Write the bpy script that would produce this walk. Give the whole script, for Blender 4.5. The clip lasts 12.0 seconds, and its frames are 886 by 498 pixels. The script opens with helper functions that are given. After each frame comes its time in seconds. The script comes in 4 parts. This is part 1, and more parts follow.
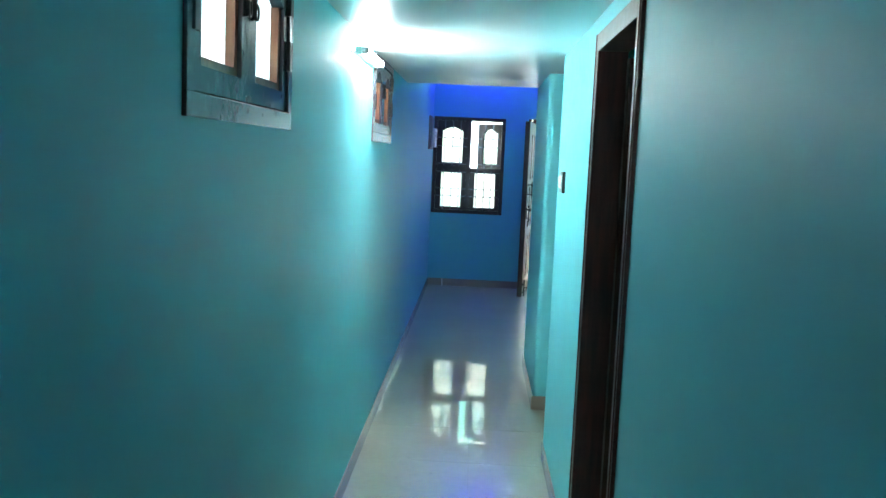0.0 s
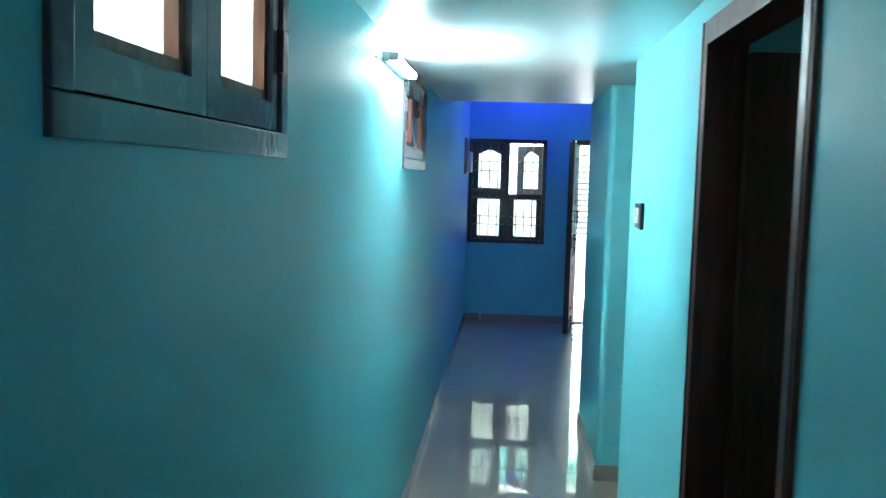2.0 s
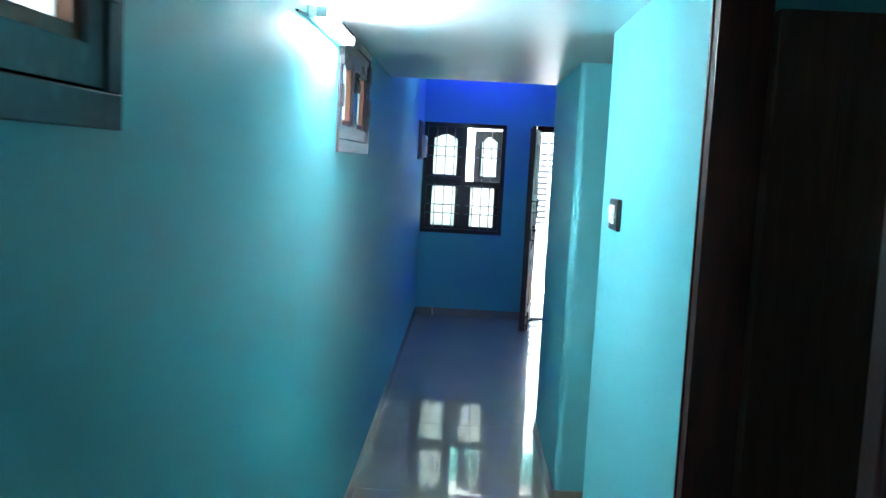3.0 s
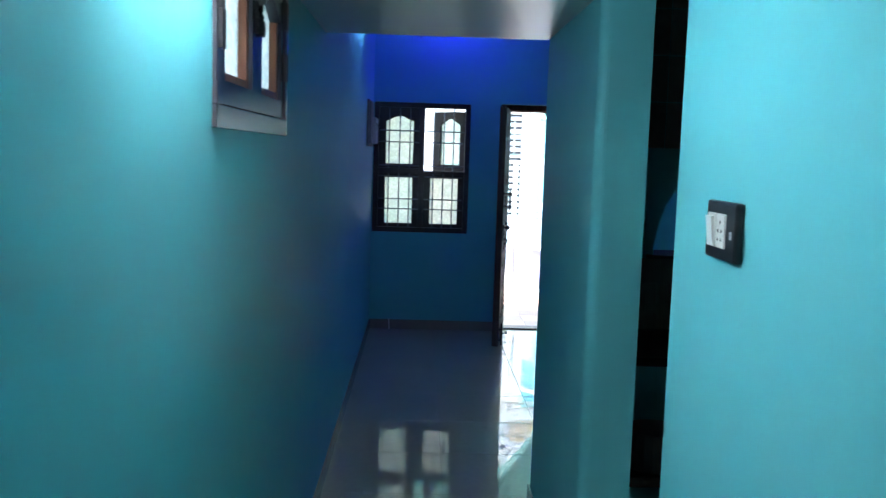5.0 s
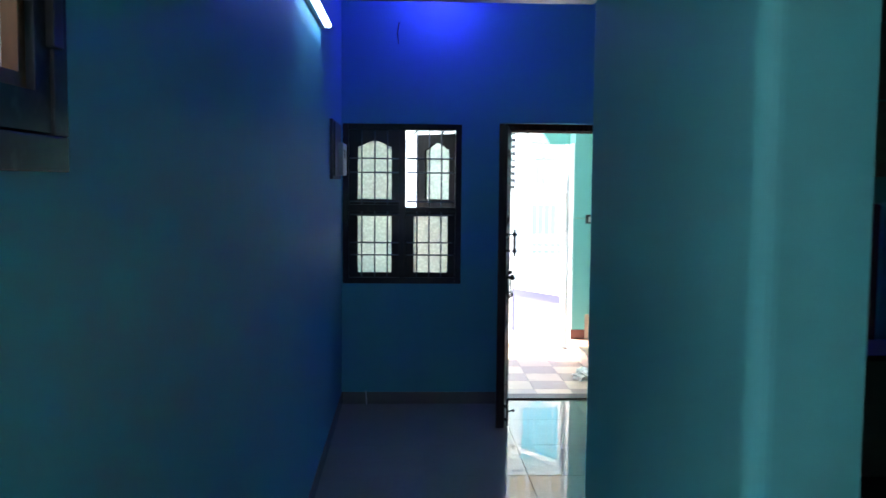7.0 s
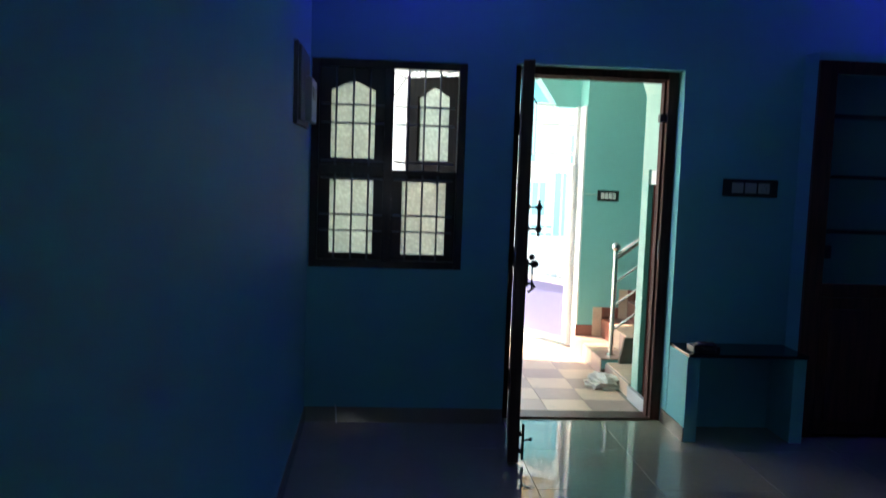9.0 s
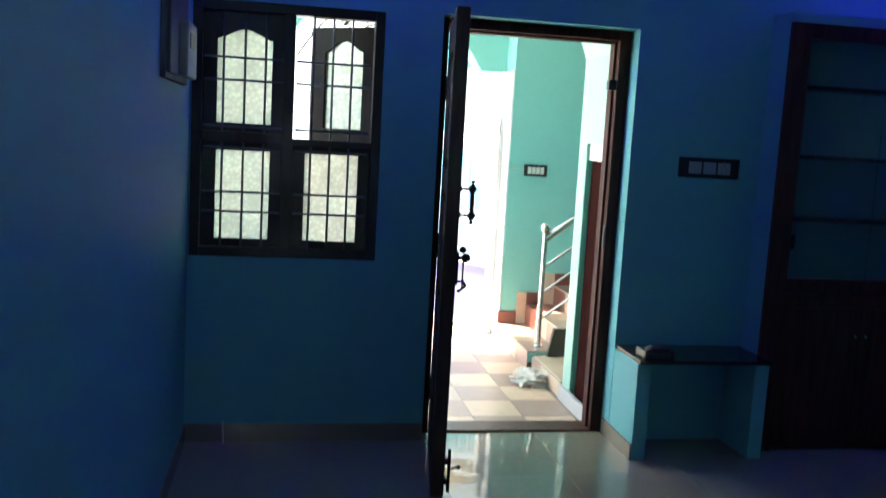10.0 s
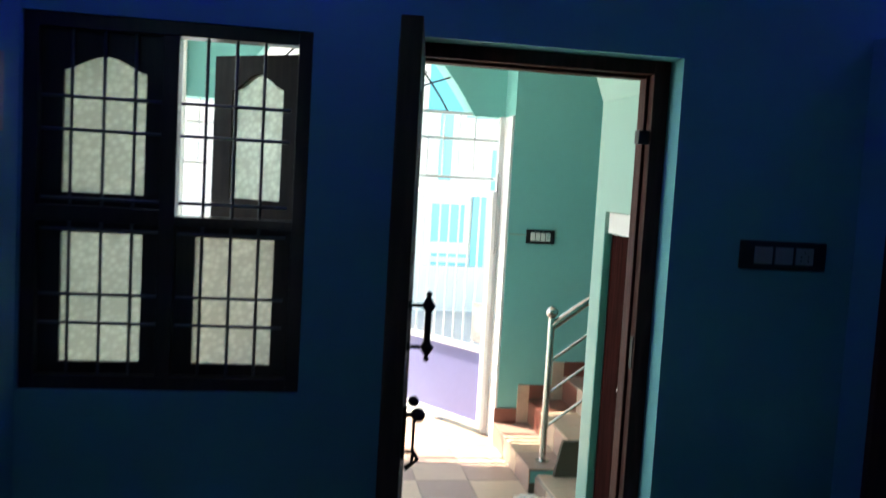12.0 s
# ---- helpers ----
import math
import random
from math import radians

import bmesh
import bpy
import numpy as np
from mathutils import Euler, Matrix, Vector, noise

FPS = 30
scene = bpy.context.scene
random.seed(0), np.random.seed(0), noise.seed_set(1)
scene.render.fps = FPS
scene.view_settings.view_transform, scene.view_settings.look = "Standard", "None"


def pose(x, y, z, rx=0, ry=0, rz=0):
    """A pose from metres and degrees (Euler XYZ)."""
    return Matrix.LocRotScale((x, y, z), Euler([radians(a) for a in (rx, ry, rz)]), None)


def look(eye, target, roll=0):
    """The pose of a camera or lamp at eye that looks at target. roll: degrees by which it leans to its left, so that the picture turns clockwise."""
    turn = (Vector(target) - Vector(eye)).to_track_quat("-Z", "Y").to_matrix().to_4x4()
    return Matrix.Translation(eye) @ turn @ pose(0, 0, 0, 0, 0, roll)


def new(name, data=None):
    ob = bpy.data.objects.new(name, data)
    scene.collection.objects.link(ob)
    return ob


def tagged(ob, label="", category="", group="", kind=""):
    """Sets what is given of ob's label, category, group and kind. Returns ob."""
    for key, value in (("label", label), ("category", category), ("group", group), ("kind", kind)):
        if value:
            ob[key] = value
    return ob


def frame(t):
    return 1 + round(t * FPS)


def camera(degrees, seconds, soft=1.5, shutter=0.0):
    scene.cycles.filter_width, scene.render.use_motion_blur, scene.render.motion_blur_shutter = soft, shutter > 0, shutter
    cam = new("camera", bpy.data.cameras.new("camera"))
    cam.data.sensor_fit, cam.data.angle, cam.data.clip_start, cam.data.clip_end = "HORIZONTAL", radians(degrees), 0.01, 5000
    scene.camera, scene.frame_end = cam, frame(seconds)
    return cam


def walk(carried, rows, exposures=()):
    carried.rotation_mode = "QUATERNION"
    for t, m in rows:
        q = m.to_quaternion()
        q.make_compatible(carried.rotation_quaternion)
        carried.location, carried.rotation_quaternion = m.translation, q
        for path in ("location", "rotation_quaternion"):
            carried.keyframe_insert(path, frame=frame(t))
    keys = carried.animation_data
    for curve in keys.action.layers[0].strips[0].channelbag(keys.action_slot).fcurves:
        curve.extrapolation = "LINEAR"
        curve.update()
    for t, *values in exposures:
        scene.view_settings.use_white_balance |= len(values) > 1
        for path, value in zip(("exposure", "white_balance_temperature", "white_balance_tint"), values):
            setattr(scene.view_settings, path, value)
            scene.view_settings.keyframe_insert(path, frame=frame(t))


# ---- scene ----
cam = camera(53.1, 12.0, soft=1.5, shutter=0.5)
PATH = [
    (0, (0.036, 0.42, 1.645), (-0.035, 2.408, 1.433), 2.5),
    (0.5, (-0.004, 0.501, 1.646), (-0.066, 2.492, 1.46), 2.1),
    (1, (-0.014, 0.632, 1.641), (-0.054, 2.611, 1.354), 0.5),
    (1.5, (0.011, 0.951, 1.667), (-0.124, 2.938, 1.487), 1.5),
    (2, (-0.068, 1.259, 1.669), (-0.212, 3.247, 1.506), 1.6),
    (2.5, (-0.108, 1.521, 1.677), (-0.112, 3.505, 1.43), 0.7),
    (3, (-0.048, 1.861, 1.677), (-0.094, 3.851, 1.484), 3.0),
    (3.2, (-0.036, 1.996, 1.676), (-0.059, 3.983, 1.445), 2.8),
    (4.8, (-0.082, 3.147, 1.677), (-0.040, 5.133, 1.441), 2.3),
    (5, (-0.1, 3.269, 1.658), (-0.044, 5.257, 1.444), 1.8),
    (5.5, (-0.111, 3.649, 1.665), (0.083, 5.621, 1.395), 0.3),
    (6, (-0.042, 4.075, 1.682), (0.038, 6.063, 1.478), 2.4),
    (6.5, (-0.094, 4.526, 1.702), (0.042, 6.512, 1.511), 4.9),
    (7, (-0.047, 4.869, 1.69), (0.032, 6.862, 1.538), 0.5),
    (7.2, (-0.04, 4.966, 1.682), (-0.025, 6.959, 1.516), 1.3),
    (8.8, (-0.093, 6.232, 1.579), (0.053, 8.22, 1.42), 0.9),
    (9, (-0.146, 6.377, 1.542), (0.004, 8.362, 1.349), 2.0),
    (9.5, (-0.151, 6.832, 1.501), (0.177, 8.783, 1.208), 1.8),
    (10, (-0.096, 7.213, 1.556), (0.259, 9.164, 1.299), 3.2),
    (10.5, (-0.1, 7.604, 1.571), (0.342, 9.549, 1.419), 1.8),
    (11, (0.04, 7.91, 1.6), (0.473, 9.855, 1.437), -0.4),
    (11.5, (0.208, 8.22, 1.619), (0.54, 10.178, 1.385), 2.1),
    (12, (0.325, 8.561, 1.672), (0.652, 10.527, 1.509), 3.3),
]
EXPOSURES = [(0.0, 5.0, 6750, 4), (1.0, 4.93, 6700, 4), (1.5, 4.87, 6600, 5), (2.0, 4.7, 6550, 6), (2.5, 4.6, 6450, 8), (3.0, 4.45, 6400, 9), (5.0, 3.38, 6350, 10), (5.5, 3.25, 6350, 10), (6.0, 3.38, 6400, 10), (7.0, 3.0, 6700, 10),
             (9.0, 2.5, 7600, 10), (9.5, 2.88, 7700, 10), (10.0, 3.15, 7500, 10), (10.5, 3.25, 7300, 10), (11.0, 2.85, 7300, 10), (11.5, 2.4, 7600, 10), (12.0, 2.0, 7500, 10)]
walk(cam, [(t, look(eye, target, roll)) for t, eye, target, roll in PATH], EXPOSURES)

# ---- plan, in metres ----
XL, XR, TH = -0.545, 0.465, 0.20        # corridor wall faces, wall thickness
Y0, YHALL, YF = -1.6, 7.366, 11.525       # corridor end, hall begins, front wall face
XH = 3.60                                # hall's far side wall
ZC, ZH = 2.185, 3.16                      # corridor ceiling, hall ceiling
ZP = -0.20                               # porch floor
YO = YF + 0.235                          # outer face of the front wall

# ---- world and sun ----
world = bpy.data.worlds.new("sky")
scene.world = world
world.use_nodes = True
wn = world.node_tree.nodes
sky = wn.new("ShaderNodeTexSky")
sky.sky_type, sky.sun_disc = 'NISHITA', False
sky.sun_elevation, sky.sun_rotation = radians(59.5), radians(-50)
world.node_tree.links.new(sky.outputs[0], wn["Background"].inputs[0])
wn["Background"].inputs[1].default_value = 0.15
sun = new("sun", bpy.data.lights.new("sun", 'SUN'))
sun.data.energy, sun.data.angle, sun.data.color = 5.0, radians(0.5), (1.0, 0.95, 0.88)
sun.matrix_world = look((-4.5, 13.8, 10.0), (0.0, 10.0, 0.0))


# ---- materials ----
def mat(name, color, rough=0.5, metal=0.0, var=0.06, scale=6.0, bump=0.0, bscale=60.0, spec=0.5, dirt=None, per_object=0.0, coat=0.0):
    """A painted or solid surface: two scales of colour variation and fine relief."""
    m = bpy.data.materials.new(name)
    m.use_nodes = True
    nt = m.node_tree
    n, l = nt.nodes, nt.links
    b = n["Principled BSDF"]
    b.inputs["Roughness"].default_value = rough
    b.inputs["Metallic"].default_value = metal
    b.inputs["Specular IOR Level"].default_value = spec
    b.inputs["Coat Weight"].default_value = coat
    tc = n.new("ShaderNodeTexCoord")
    geo = n.new("ShaderNodeNewGeometry")
    big = n.new("ShaderNodeTexNoise")
    big.inputs["Scale"].default_value, big.inputs["Detail"].default_value = scale * 0.25, 4
    fine = n.new("ShaderNodeTexNoise")
    fine.inputs["Scale"].default_value, fine.inputs["Detail"].default_value = scale * 5, 6
    for t in (big, fine):
        l.new(geo.outputs["Position"], t.inputs["Vector"])
    add = n.new("ShaderNodeMath")
    add.operation = 'MULTIPLY_ADD'
    add.inputs[1].default_value = 0.5
    l.new(fine.outputs[0], add.inputs[0])
    l.new(big.outputs[0], add.inputs[2])
    rng = n.new("ShaderNodeMapRange")
    rng.inputs["From Min"].default_value, rng.inputs["From Max"].default_value = 0.45, 1.05
    rng.inputs["To Min"].default_value, rng.inputs["To Max"].default_value = 1 - var, 1 + var
    l.new(add.outputs[0], rng.inputs["Value"])
    value = rng.outputs[0]
    if per_object:
        oi = n.new("ShaderNodeObjectInfo")
        r2 = n.new("ShaderNodeMapRange")
        r2.inputs["To Min"].default_value, r2.inputs["To Max"].default_value = 1 - per_object, 1 + per_object
        l.new(oi.outputs["Random"], r2.inputs["Value"])
        mu = n.new("ShaderNodeMath")
        mu.operation = 'MULTIPLY'
        l.new(value, mu.inputs[0]), l.new(r2.outputs[0], mu.inputs[1])
        value = mu.outputs[0]
    hsv = n.new("ShaderNodeHueSaturation")
    hsv.inputs["Color"].default_value = (*color, 1)
    l.new(value, hsv.inputs["Value"])
    out = hsv.outputs[0]
    if dirt:
        dn = n.new("ShaderNodeTexNoise")
        dn.inputs["Scale"].default_value, dn.inputs["Detail"].default_value = dirt[1], 8
        l.new(geo.outputs["Position"], dn.inputs["Vector"])
        dr = n.new("ShaderNodeMapRange")
        dr.inputs["From Min"].default_value, dr.inputs["From Max"].default_value = 0.56, 0.74
        dr.inputs["To Max"].default_value = dirt[2]
        l.new(dn.outputs[0], dr.inputs["Value"])
        mx = n.new("ShaderNodeMix")
        mx.data_type = 'RGBA'
        l.new(dr.outputs[0], mx.inputs["Factor"])
        l.new(out, mx.inputs["A"])
        mx.inputs["B"].default_value = (*dirt[0], 1)
        out = mx.outputs["Result"]
    l.new(out, b.inputs["Base Color"])
    rr = n.new("ShaderNodeMapRange")
    rr.inputs["To Min"].default_value, rr.inputs["To Max"].default_value = rough * 0.82, min(1, rough * 1.18)
    l.new(fine.outputs[0], rr.inputs["Value"])
    l.new(rr.outputs[0], b.inputs["Roughness"])
    if bump:
        bn = n.new("ShaderNodeTexNoise")
        bn.inputs["Scale"].default_value, bn.inputs["Detail"].default_value = bscale, 5
        l.new(geo.outputs["Position"], bn.inputs["Vector"])
        bp = n.new("ShaderNodeBump")
        bp.inputs["Strength"].default_value, bp.inputs["Distance"].default_value = bump, 0.004
        l.new(bn.outputs[0], bp.inputs["Height"])
        l.new(bp.outputs[0], b.inputs["Normal"])
    return m


def wood(name, color, dark, rough=0.4, axis=2, coat=0.2):
    """Stained wood with grain along one axis."""
    m = mat(name, color, rough, var=0.12, scale=5, bump=0.25, bscale=90, coat=coat)
    n, l = m.node_tree.nodes, m.node_tree.links
    geo = n.new("ShaderNodeNewGeometry")
    mp = n.new("ShaderNodeMapping")
    mp.inputs["Scale"].default_value = [4 if i == axis else 45 for i in range(3)]
    l.new(geo.outputs["Position"], mp.inputs["Vector"])
    g = n.new("ShaderNodeTexNoise")
    g.inputs["Scale"].default_value, g.inputs["Detail"].default_value = 1.0, 7
    l.new(mp.outputs[0], g.inputs["Vector"])
    ramp = n.new("ShaderNodeValToRGB")
    ramp.color_ramp.elements[0].position, ramp.color_ramp.elements[1].position = 0.35, 0.68
    ramp.color_ramp.elements[0].color, ramp.color_ramp.elements[1].color = (*dark, 1), (*color, 1)
    l.new(g.outputs[0], ramp.inputs[0])
    l.new(ramp.outputs[0], n["Principled BSDF"].inputs["Base Color"])
    return m


def frosted(name, color, amount=0.9, forward=0.0):
    """Patterned obscured glass: it scatters the daylight that falls on it, with a pressed relief."""
    m = bpy.data.materials.new(name)
    m.use_nodes = True
    n, l = m.node_tree.nodes, m.node_tree.links
    n.remove(n["Principled BSDF"])
    geo = n.new("ShaderNodeNewGeometry")
    v = n.new("ShaderNodeTexVoronoi")
    v.inputs["Scale"].default_value = 48
    w = n.new("ShaderNodeTexNoise")
    w.inputs["Scale"].default_value = 9
    l.new(geo.outputs["Position"], v.inputs["Vector"]), l.new(geo.outputs["Position"], w.inputs["Vector"])
    ad = n.new("ShaderNodeMath")
    ad.operation = 'ADD'
    l.new(v.outputs["Distance"], ad.inputs[0]), l.new(w.outputs[0], ad.inputs[1])
    rg = n.new("ShaderNodeMapRange")
    rg.inputs["From Min"].default_value, rg.inputs["From Max"].default_value = 0.4, 1.2
    rg.inputs["To Min"].default_value, rg.inputs["To Max"].default_value = 1.0, 0.70
    l.new(ad.outputs[0], rg.inputs["Value"])
    hs = n.new("ShaderNodeHueSaturation")
    hs.inputs["Color"].default_value = (*color, 1)
    l.new(rg.outputs[0], hs.inputs["Value"])
    tr = n.new("ShaderNodeBsdfTranslucent")
    l.new(hs.outputs[0], tr.inputs["Color"])
    gl = n.new("ShaderNodeBsdfGlossy")
    gl.inputs["Roughness"].default_value = 0.15
    bp = n.new("ShaderNodeBump")
    bp.inputs["Strength"].default_value, bp.inputs["Distance"].default_value = 0.5, 0.003
    l.new(v.outputs["Distance"], bp.inputs["Height"])
    l.new(bp.outputs[0], gl.inputs["Normal"])
    mx = n.new("ShaderNodeMixShader")
    mx.inputs[0].default_value = 1 - amount
    body = tr.outputs[0]
    if forward:
        rf = n.new("ShaderNodeBsdfRefraction")
        rf.inputs["IOR"].default_value, rf.inputs["Roughness"].default_value = 1.08, 0.6
        l.new(hs.outputs[0], rf.inputs["Color"])
        m2 = n.new("ShaderNodeMixShader")
        m2.inputs[0].default_value = forward
        l.new(tr.outputs[0], m2.inputs[1]), l.new(rf.outputs[0], m2.inputs[2])
        body = m2.outputs[0]
    l.new(body, mx.inputs[1]), l.new(gl.outputs[0], mx.inputs[2])
    l.new(mx.outputs[0], n["Material Output"].inputs["Surface"])
    return m


def cloth(name, color, stain):
    """Thin stained cotton that lets some light through."""
    m = mat(name, color, 0.95, var=0.05, scale=20, spec=0.1, dirt=(stain, 20, 0.85))
    n, l = m.node_tree.nodes, m.node_tree.links
    p = n["Principled BSDF"]
    tr = n.new("ShaderNodeBsdfTranslucent")
    l.new(p.inputs["Base Color"].links[0].from_socket, tr.inputs["Color"])
    mx = n.new("ShaderNodeMixShader")
    mx.inputs[0].default_value = 0.1
    l.new(p.outputs[0], mx.inputs[1]), l.new(tr.outputs[0], mx.inputs[2])
    l.new(mx.outputs[0], n["Material Output"].inputs["Surface"])
    return m


def glow(name, color, strength):
    m = bpy.data.materials.new(name)
    m.use_nodes = True
    b = m.node_tree.nodes["Principled BSDF"]
    b.inputs["Base Color"].default_value = (0.9, 0.9, 0.9, 1)
    b.inputs["Emission Color"].default_value = (*color, 1)
    b.inputs["Emission Strength"].default_value = strength
    return m


def tinted_glass(name):
    m = bpy.data.materials.new(name)
    m.use_nodes = True
    b = m.node_tree.nodes["Principled BSDF"]
    # grey tint put in the glass to darken the showcase interior behind it
    b.inputs["Base Color"].default_value = (0.60, 0.66, 0.66, 1)
    b.inputs["Roughness"].default_value = 0.03
    b.inputs["Transmission Weight"].default_value = 1.0
    return m


TEAL = mat("teal_paint", (0.135, 0.50, 0.545), 0.52, spec=0.22, var=0.05, scale=3, bump=0.10, bscale=35)
PORCH_TEAL = mat("porch_teal_paint", (0.19, 0.53, 0.50), 0.5, var=0.05, scale=3, bump=0.12, bscale=35)
# darker green: the shade of the low door's reveal, put into the colour
SHADEJAMB = mat("shaded_reveal_green", (0.10, 0.36, 0.29), 0.5, var=0.06, scale=4, bump=0.1, bscale=35)
PALE = mat("pale_green_paint", (0.28, 0.50, 0.43), 0.5, var=0.04, scale=3, bump=0.1, bscale=35)
CEIL = mat("white_gloss_ceiling_paint", (0.74, 0.78, 0.78), 0.36, var=0.03, scale=3, bump=0.08, bscale=14)
WHITE = mat("white_wall_paint", (0.78, 0.78, 0.76), 0.55, var=0.04, scale=3, bump=0.1)
TILE = mat("cream_floor_tile", (0.275, 0.27, 0.205), 0.30, var=0.14, scale=5, spec=0.05, per_object=0.03, coat=0.95)
TILE.node_tree.nodes["Principled BSDF"].inputs["Coat Roughness"].default_value = 0.012
GROUT = mat("grey_grout", (0.28, 0.27, 0.23), 0.8)
SKIRT = mat("beige_skirting_tile", (0.25, 0.22, 0.175), 0.15, var=0.10, scale=6)
DOORFRAME = wood("maroon_brown_frame", (0.095, 0.036, 0.030), (0.050, 0.019, 0.016), 0.6, coat=0.0)
DOORFRAME.node_tree.nodes["Principled BSDF"].inputs["Specular IOR Level"].default_value = 0.1
LOWDOOR = wood("dark_maroon_door", (0.040, 0.013, 0.012), (0.022, 0.008, 0.007), 0.6, coat=0.0)
LOWDOOR.node_tree.nodes["Principled BSDF"].inputs["Specular IOR Level"].default_value = 0.0
FRAME = wood("dark_brown_frame", (0.035, 0.018, 0.014), (0.014, 0.008, 0.007), 0.32)
LEAF = wood("dark_brown_door", (0.085, 0.042, 0.028), (0.045, 0.022, 0.015), 0.55, coat=0.0)
FLUSH = wood("brown_flush_door", (0.075, 0.036, 0.022), (0.045, 0.021, 0.013), 0.55, coat=0.0)
CABINET = wood("red_brown_cabinet_wood", (0.12, 0.034, 0.024), (0.065, 0.019, 0.014), 0.45, coat=0.0)
MAROON = wood("maroon_wood", (0.085, 0.028, 0.020), (0.040, 0.014, 0.011), 0.38, coat=0.0)
for m in (FLUSH, CABINET, MAROON):
    m.node_tree.nodes["Principled BSDF"].inputs["Specular IOR Level"].default_value = 0.25
GREYWOOD = mat("dark_grey_enamel", (0.055, 0.055, 0.066), 0.20, var=0.14, scale=9, bump=0.22, bscale=30, spec=0.12, dirt=((0.16, 0.17, 0.19), 26, 0.22))
BROWNEDGE = wood("orange_brown_wood", (0.26, 0.075, 0.025), (0.15, 0.040, 0.014), 0.5, coat=0.0)
IRON = mat("black_iron", (0.02, 0.02, 0.022), 0.45, metal=0.4)
BAR = mat("grey_painted_rod", (0.10, 0.11, 0.13), 0.4, metal=0.3)
STEEL = mat("stainless_steel", (0.62, 0.60, 0.56), 0.25, metal=1.0, var=0.1, scale=20)
PANE = frosted("patterned_glass", (0.77, 0.83, 0.78), forward=0.3)
# lighter copy of PANE: the turned leaf's missing brightness is put into its colour
PANE_AJAR_LIT = frosted("patterned_glass_ajar_lit", (0.90, 0.96, 0.90), forward=0.85)
PANE_CREAM = frosted("creamy_obscured_glass", (0.84, 0.85, 0.79), forward=0.3)
DKGREYPL = mat("dark_grey_plastic", (0.10, 0.105, 0.11), 0.5)
AJARWOOD = wood("dark_brown_matt_leaf", (0.040, 0.022, 0.017), (0.018, 0.010, 0.008), 0.7, coat=0.0)
PANE2 = frosted("obscured_white_glass", (0.85, 0.81, 0.76), forward=0.5)
PANEB = frosted("plain_obscured_glass", (0.95, 0.95, 0.95))
GLASS = tinted_glass("cabinet_glass")
BLACKPL = mat("black_plastic", (0.018, 0.018, 0.020), 0.3)
GREYPL = mat("grey_plastic", (0.36, 0.38, 0.38), 0.4)
WHITEPL = mat("white_plastic", (0.74, 0.74, 0.70), 0.35)
GRANITE = mat("black_granite", (0.018, 0.018, 0.02), 0.14, var=0.5, scale=60)
KTILE = mat("brown_grey_wall_tile", (0.28, 0.25, 0.21), 0.3, var=0.30, scale=5, per_object=0.12)
TUBE1 = glow("white_tube_glow", (0.88, 0.93, 1.0), 15.0)
TUBE2 = glow("bluish_tube_glow", (0.38, 0.60, 1.0), 2.2)
BULB = glow("blue_bulb_glow", (0.07, 0.036, 1.0), 25.0)


# ---- builders ----
ORIGIN = {}


def box(bm, x0, x1, y0, y1, z0, z1, bevel=0.0):
    v = [bm.verts.new(p) for p in ((x0, y0, z0), (x1, y0, z0), (x1, y1, z0), (x0, y1, z0), (x0, y0, z1), (x1, y0, z1), (x1, y1, z1), (x0, y1, z1))]
    f = [bm.faces.new([v[i] for i in q]) for q in ((0, 3, 2, 1), (4, 5, 6, 7), (0, 1, 5, 4), (1, 2, 6, 5), (2, 3, 7, 6), (3, 0, 4, 7))]
    if bevel:
        edges = {e for q in f for e in q.edges}
        bmesh.ops.bevel(bm, geom=list(edges), offset=bevel, segments=2, affect='EDGES', profile=0.6)
    return bm


def boxes(*rows, bevel=0.0):
    bm = bmesh.new()
    for r in rows:
        box(bm, *r, bevel=bevel)
    return bm


def rod(bm, a, b, r, sides=10, r2=None):
    a, b = Vector(a), Vector(b)
    m = Matrix.Translation((a + b) / 2) @ (b - a).to_track_quat('Z', 'Y').to_matrix().to_4x4()
    bmesh.ops.create_cone(bm, cap_ends=True, segments=sides, radius1=r, radius2=r if r2 is None else r2, depth=(b - a).length, matrix=m)
    return bm


def rods(*rows):
    bm = bmesh.new()
    for r in rows:
        rod(bm, *r)
    return bm


def ball(bm, c, r, squash=(1, 1, 1)):
    bmesh.ops.create_uvsphere(bm, u_segments=16, v_segments=10, radius=r, matrix=Matrix.Translation(c) @ Matrix.Diagonal((*squash, 1)))
    return bm


def prism(bm, pts, axis, a, b):
    """Extrude a closed outline between a and b along x or y; outline points are (other, z)."""
    def at(p, d):
        return (d, p[0], p[1]) if axis == "x" else (p[0], d, p[1]) if axis == "y" else (p[0], p[1], d)
    lo, hi = [bm.verts.new(at(p, a)) for p in pts], [bm.verts.new(at(p, b)) for p in pts]
    k = len(pts)
    bm.faces.new(lo), bm.faces.new(hi)
    for i in range(k):
        bm.faces.new((lo[i], lo[(i + 1) % k], hi[(i + 1) % k], hi[i]))
    return bm


def part(name, bm, material, parent=None, label="", smooth=False):
    if parent is not None:
        bmesh.ops.translate(bm, verts=bm.verts, vec=-ORIGIN[parent])
    bmesh.ops.recalc_face_normals(bm, faces=bm.faces)
    me = bpy.data.meshes.new(name)
    bm.to_mesh(me)
    bm.free()
    me.materials.append(material)
    if smooth:
        for p in me.polygons:
            p.use_smooth = True
    ob = new(name, me)
    ORIGIN[ob] = Vector((0, 0, 0))
    if parent is not None:
        ob.parent = parent
        ORIGIN[ob] = ORIGIN[parent]
    if label:
        tagged(ob, label)
    return ob


